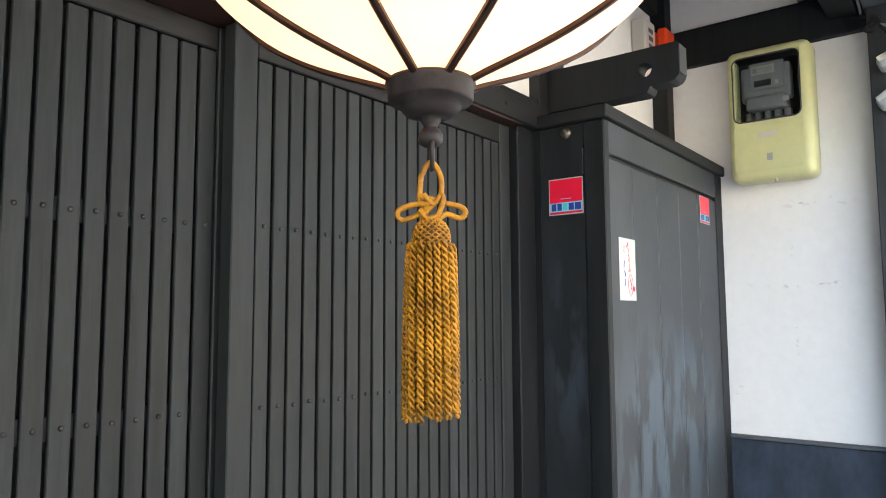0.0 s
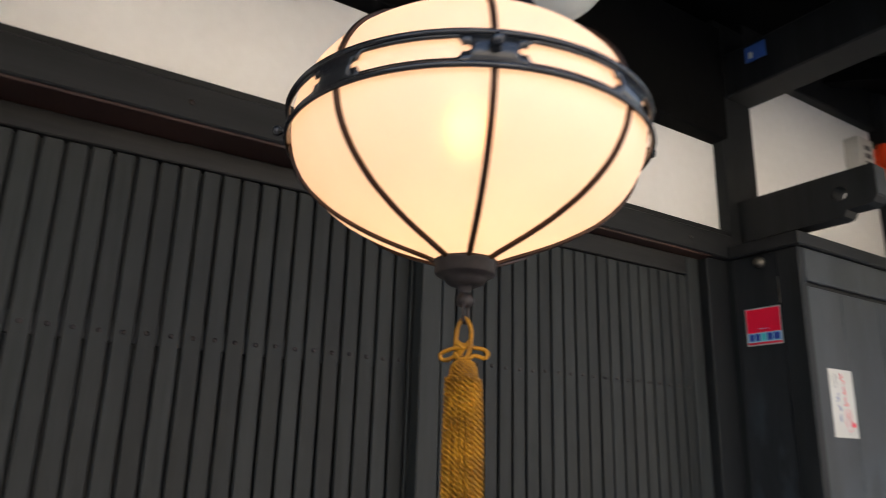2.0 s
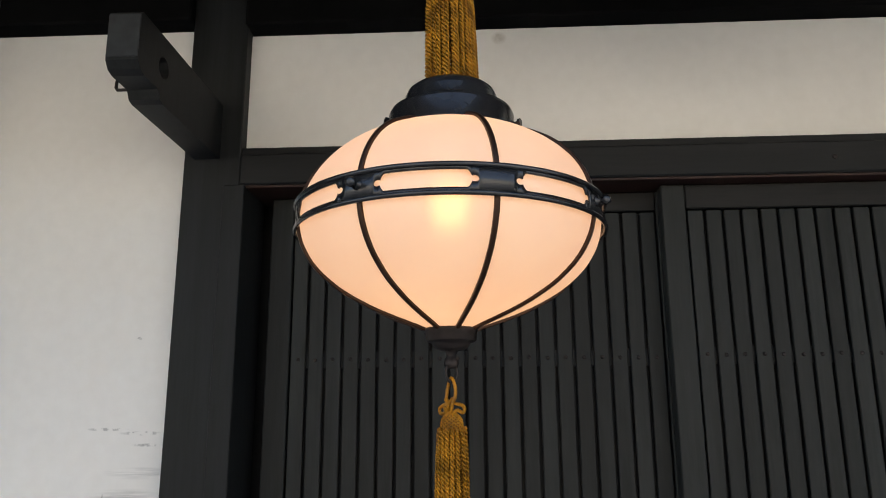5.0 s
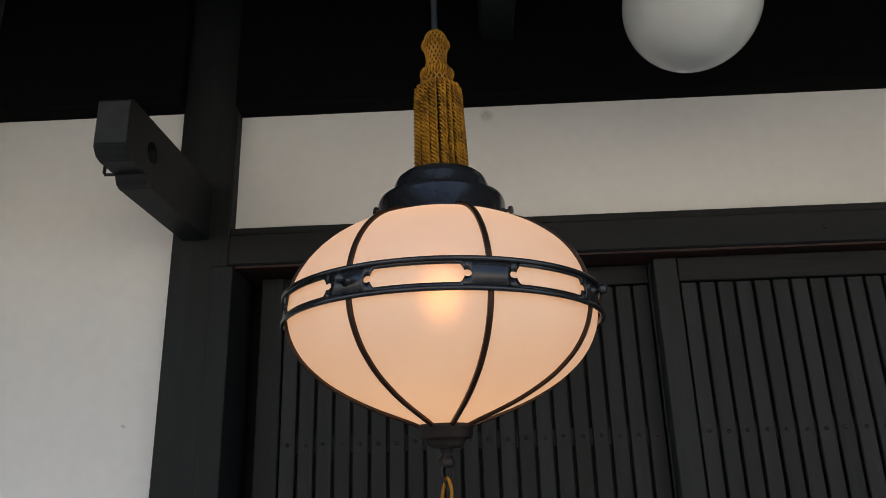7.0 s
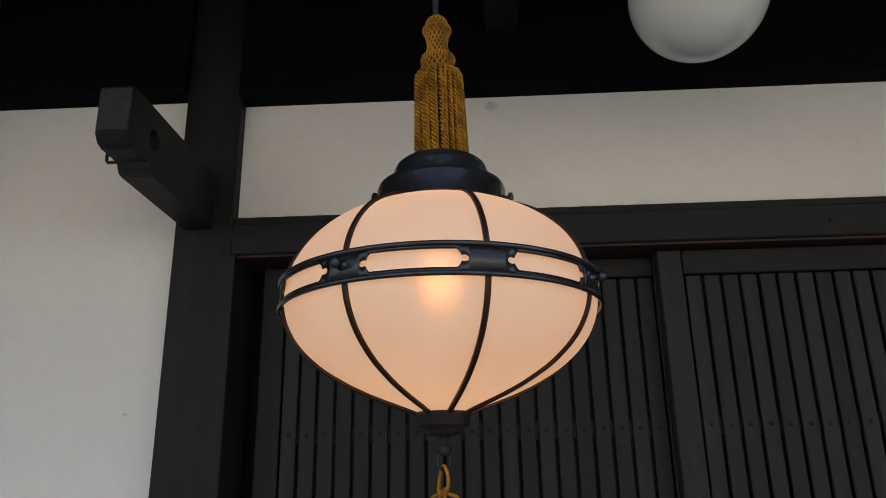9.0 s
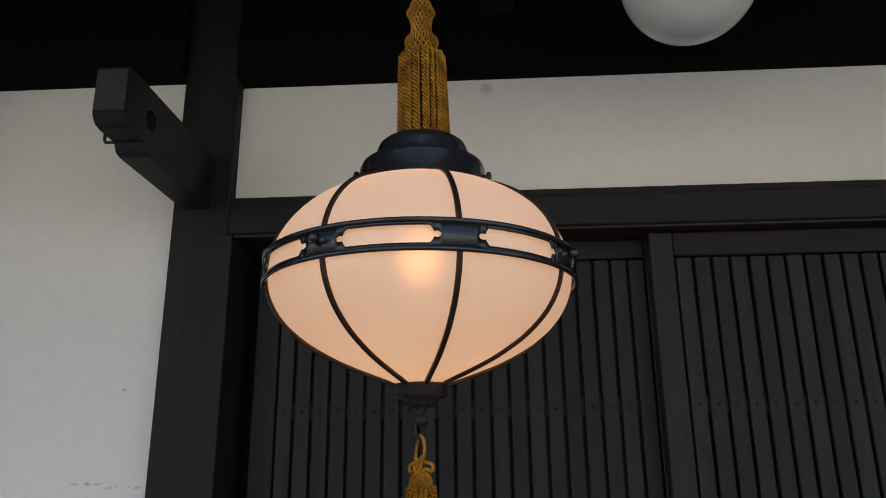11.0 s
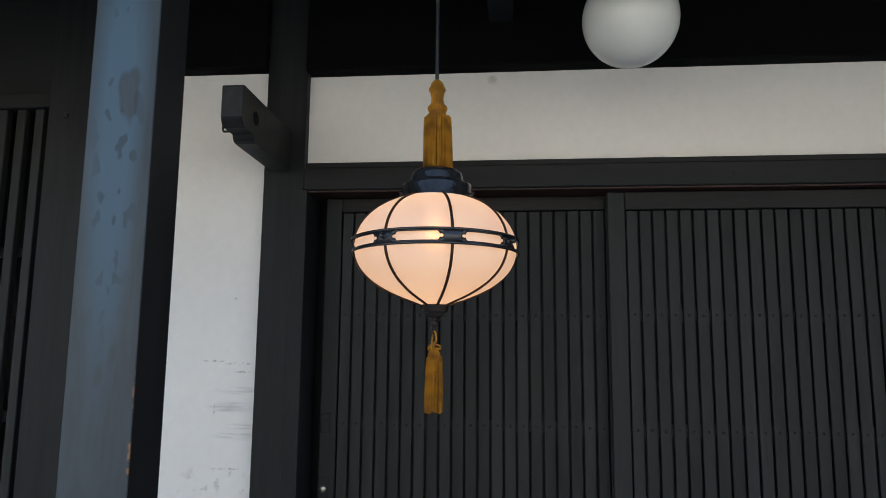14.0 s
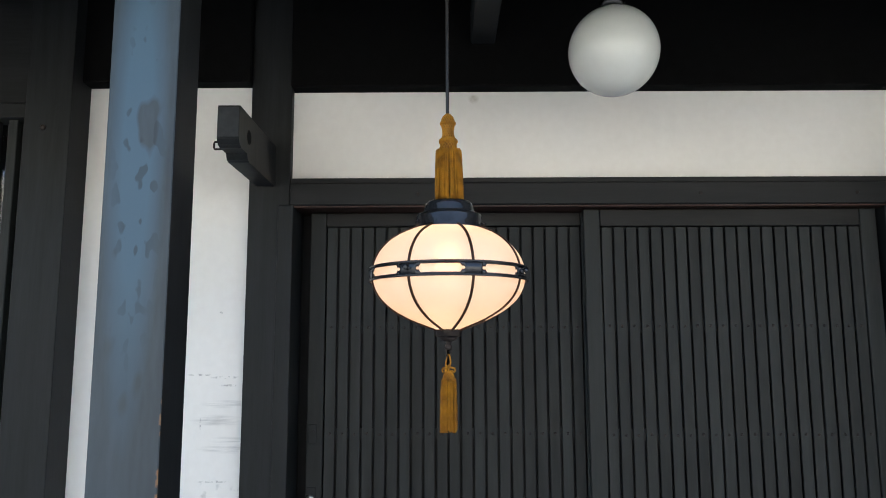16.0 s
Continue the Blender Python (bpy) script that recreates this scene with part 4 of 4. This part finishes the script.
def netting(head, lean, turns, count, girth):
    """Thin cords wound both ways round a tassel's head, over and under one another."""
    bm = bmesh.new()
    z0, z1 = head[0][1], head[-1][1]
    for way in (1, -1):
        for k in range(count):
            pts = []
            n = 44
            for i in range(n + 1):
                t = i / n
                a = 2 * math.pi * (k / count + way * turns * t)
                z = z0 + (z1 - z0) * t
                r = max(0.0008, profile_r(head, z)) + girth * (0.35 + 0.55 * way * math.cos(2 * math.pi * turns * count * t * 2))
                c = lean(z)
                pts.append(c + Vector((math.cos(a) * r, math.sin(a) * r, z)))
            tube(pts, girth, 6, bm=bm)
    return bm


def tassel(parent, name, label, top, bottom, r0, r1, count, head, seed, girth, lean, net):
    """A tassel: a corded head and a skirt of twisted strands that turn over a shoulder and hang down."""
    rng = random.Random(seed)
    core = [(lean(z) + Vector((0, 0, z)), r) for r, z in head]
    bm = bmesh.new()
    rings = []
    for c, r in core:
        rings.append([bm.verts.new(c + Vector((r * math.cos(2 * math.pi * i / 32), r * math.sin(2 * math.pi * i / 32), 0))) for i in range(32)])
    for p, q in zip(rings, rings[1:]):
        for i in range(32):
            bm.faces.new((p[i], p[(i + 1) % 32], q[(i + 1) % 32], q[i]))
    bm.faces.new(rings[0])
    bm.faces.new(rings[-1])
    # Added core; its dark colour gives the shaded gaps.
    ts = part(name, bm, gold_core_shade, parent, label, True)
    part("netting", netting(head, lean, *net), gold, ts, "corded gold netting of the head", True)
    for ring, (n, k) in enumerate(((count, 1.0), (count // 2, 0.62))):
        for i in range(n):
            a = 2 * math.pi * (i + 0.5 * ring) / n + rng.uniform(-0.06, 0.06)
            d = Vector((math.cos(a), math.sin(a), 0))
            e = bottom + rng.uniform(-0.0030, 0.0035)
            up = top + rng.uniform(-0.0015, 0.001)
            sway = Vector((rng.uniform(-0.001, 0.001), rng.uniform(-0.001, 0.001), 0))
            mid = up + (e - up) * rng.uniform(0.4, 0.6)
            way = [lean(z) + d * r * k + w + Vector((0, 0, z)) for r, z, w in (
                (r0 * 0.70, up - 0.0005, Vector()), (r0 * 0.90, up + 0.0010, Vector()), (r0 * 1.02, up - 0.0022, Vector()),
                (r0 + (r1 - r0) * 0.5 + 0.0006, mid, sway * 0.7), (r1, e, sway))]
            part("strand", strand(way, girth, rng), gold, ts, smooth=True)
    return ts


def knit(r_list, z0, z1, n=26):
    out = []
    for i in range(n + 1):
        t = i / n
        out.append((float(np.interp(t, [j / (len(r_list) - 1) for j in range(len(r_list))], r_list)), z0 + (z1 - z0) * t))
    return out


def upright(z):
    return C0


def leaning(z):
    return C0 + Vector((0.0030 - 0.0026 * (z - 1.775) / 0.16, 0, 0))


low = tassel(lan, "lower_tassel", "gold silk tassel with knitted head", 1.4560, 1.3715, 0.0114, 0.0131, 17, knit([0.0088, 0.0092, 0.0092, 0.0090, 0.0084, 0.0068, 0.0030], 1.4545, 1.4712, 30),
             11, 0.0020, upright, (0.42, 14, 0.00062))
up_head = knit([0.0136, 0.0138, 0.0139, 0.0136, 0.0108, 0.0092, 0.0094, 0.0106, 0.0114, 0.0112, 0.0092, 0.003], 1.8625, 1.9305, 60)
high = tassel(lan, "upper_tassel", "gold silk tassel above the cap", 1.8610, 1.7722, 0.0210, 0.0234, 30, up_head, 12, 0.0024, leaning, (0.5, 16, 0.00075))
for z, wide in ((1.8795, 0.0046), (1.9130, 0.0036)):
    bm = bmesh.new()
    c, r = leaning(z) + Vector((0, 0, z)), profile_r(up_head, z)
    for i in range(34):
        a = 2 * math.pi * i / 34
        d = Vector((math.cos(a), math.sin(a), 0))
        s = Vector((-math.sin(a), math.cos(a), 0)) * 0.0006
        tube([c + d * (r - 0.001) - s + Vector((0, 0, -wide)), c + d * (r + 0.0019) - s * 0.5 + Vector((0, 0, -wide * 0.55)), c + d * (r + 0.0026),
              c + d * (r + 0.0019) + s * 0.5 + Vector((0, 0, wide * 0.55)), c + d * (r - 0.001) + s + Vector((0, 0, wide))], 0.42 * 2 * math.pi * r / 34, 6, bm=bm)
    part("wrapped_collar", bm, gold, high, "roll of wrapped gold thread", True)


def knot_cord(ctrl):
    pts = curve_through([C0 + WID * (u / 1000) + NRM * (w / 1000) + Vector((0, 0, 1.4995 + z / 1000)) for u, z, w in ctrl], 10)
    return tube(pts, 0.00135, 16, lobes=8, pitch=0.016, depth=0.16)


part("top_loop", knot_cord([(-2, -25, 0), (-5.5, -20, 1), (-5.6, -13, 1), (-4.6, -5, 0), (0, 1.2, 0), (4.6, -5, 0), (5.4, -13, 0), (4, -18, 1), (0, -22, 2), (-3, -26, 1)]), gold, low, smooth=True)
part("side_loop", knot_cord([(5, -18, 2), (-1, -21, 3), (-8, -21, 1), (-15, -23, 0), (-17.5, -26, 0), (-15, -29, 0), (-8, -27, 0), (-3, -23, 2), (2, -19, 3)]), gold, low, smooth=True)
part("side_loop", knot_cord([(-6, -17, 2), (0, -18.5, 3), (8, -20.5, 1), (15, -22, 0), (17.8, -25, 0), (15, -28, 0), (8, -26, 0), (3, -29, 2), (-3, -30, 2), (-5, -26, 1)]), gold, low, smooth=True)
part("knot", knot_cord([(-6, -24, 3), (-2, -28.5, 3.5), (3, -27, 3.2), (6, -20, 3.6), (5, -16.5, 3), (1, -21, 3.6), (-4, -16, 3)]), gold, low, smooth=True)
part("hanging_cord", tube([(AX, AY, 1.929), (AX, AY, deck_z(AY) - 0.002)], 0.0032, 10), cord_black, lan, "black hanging flex")
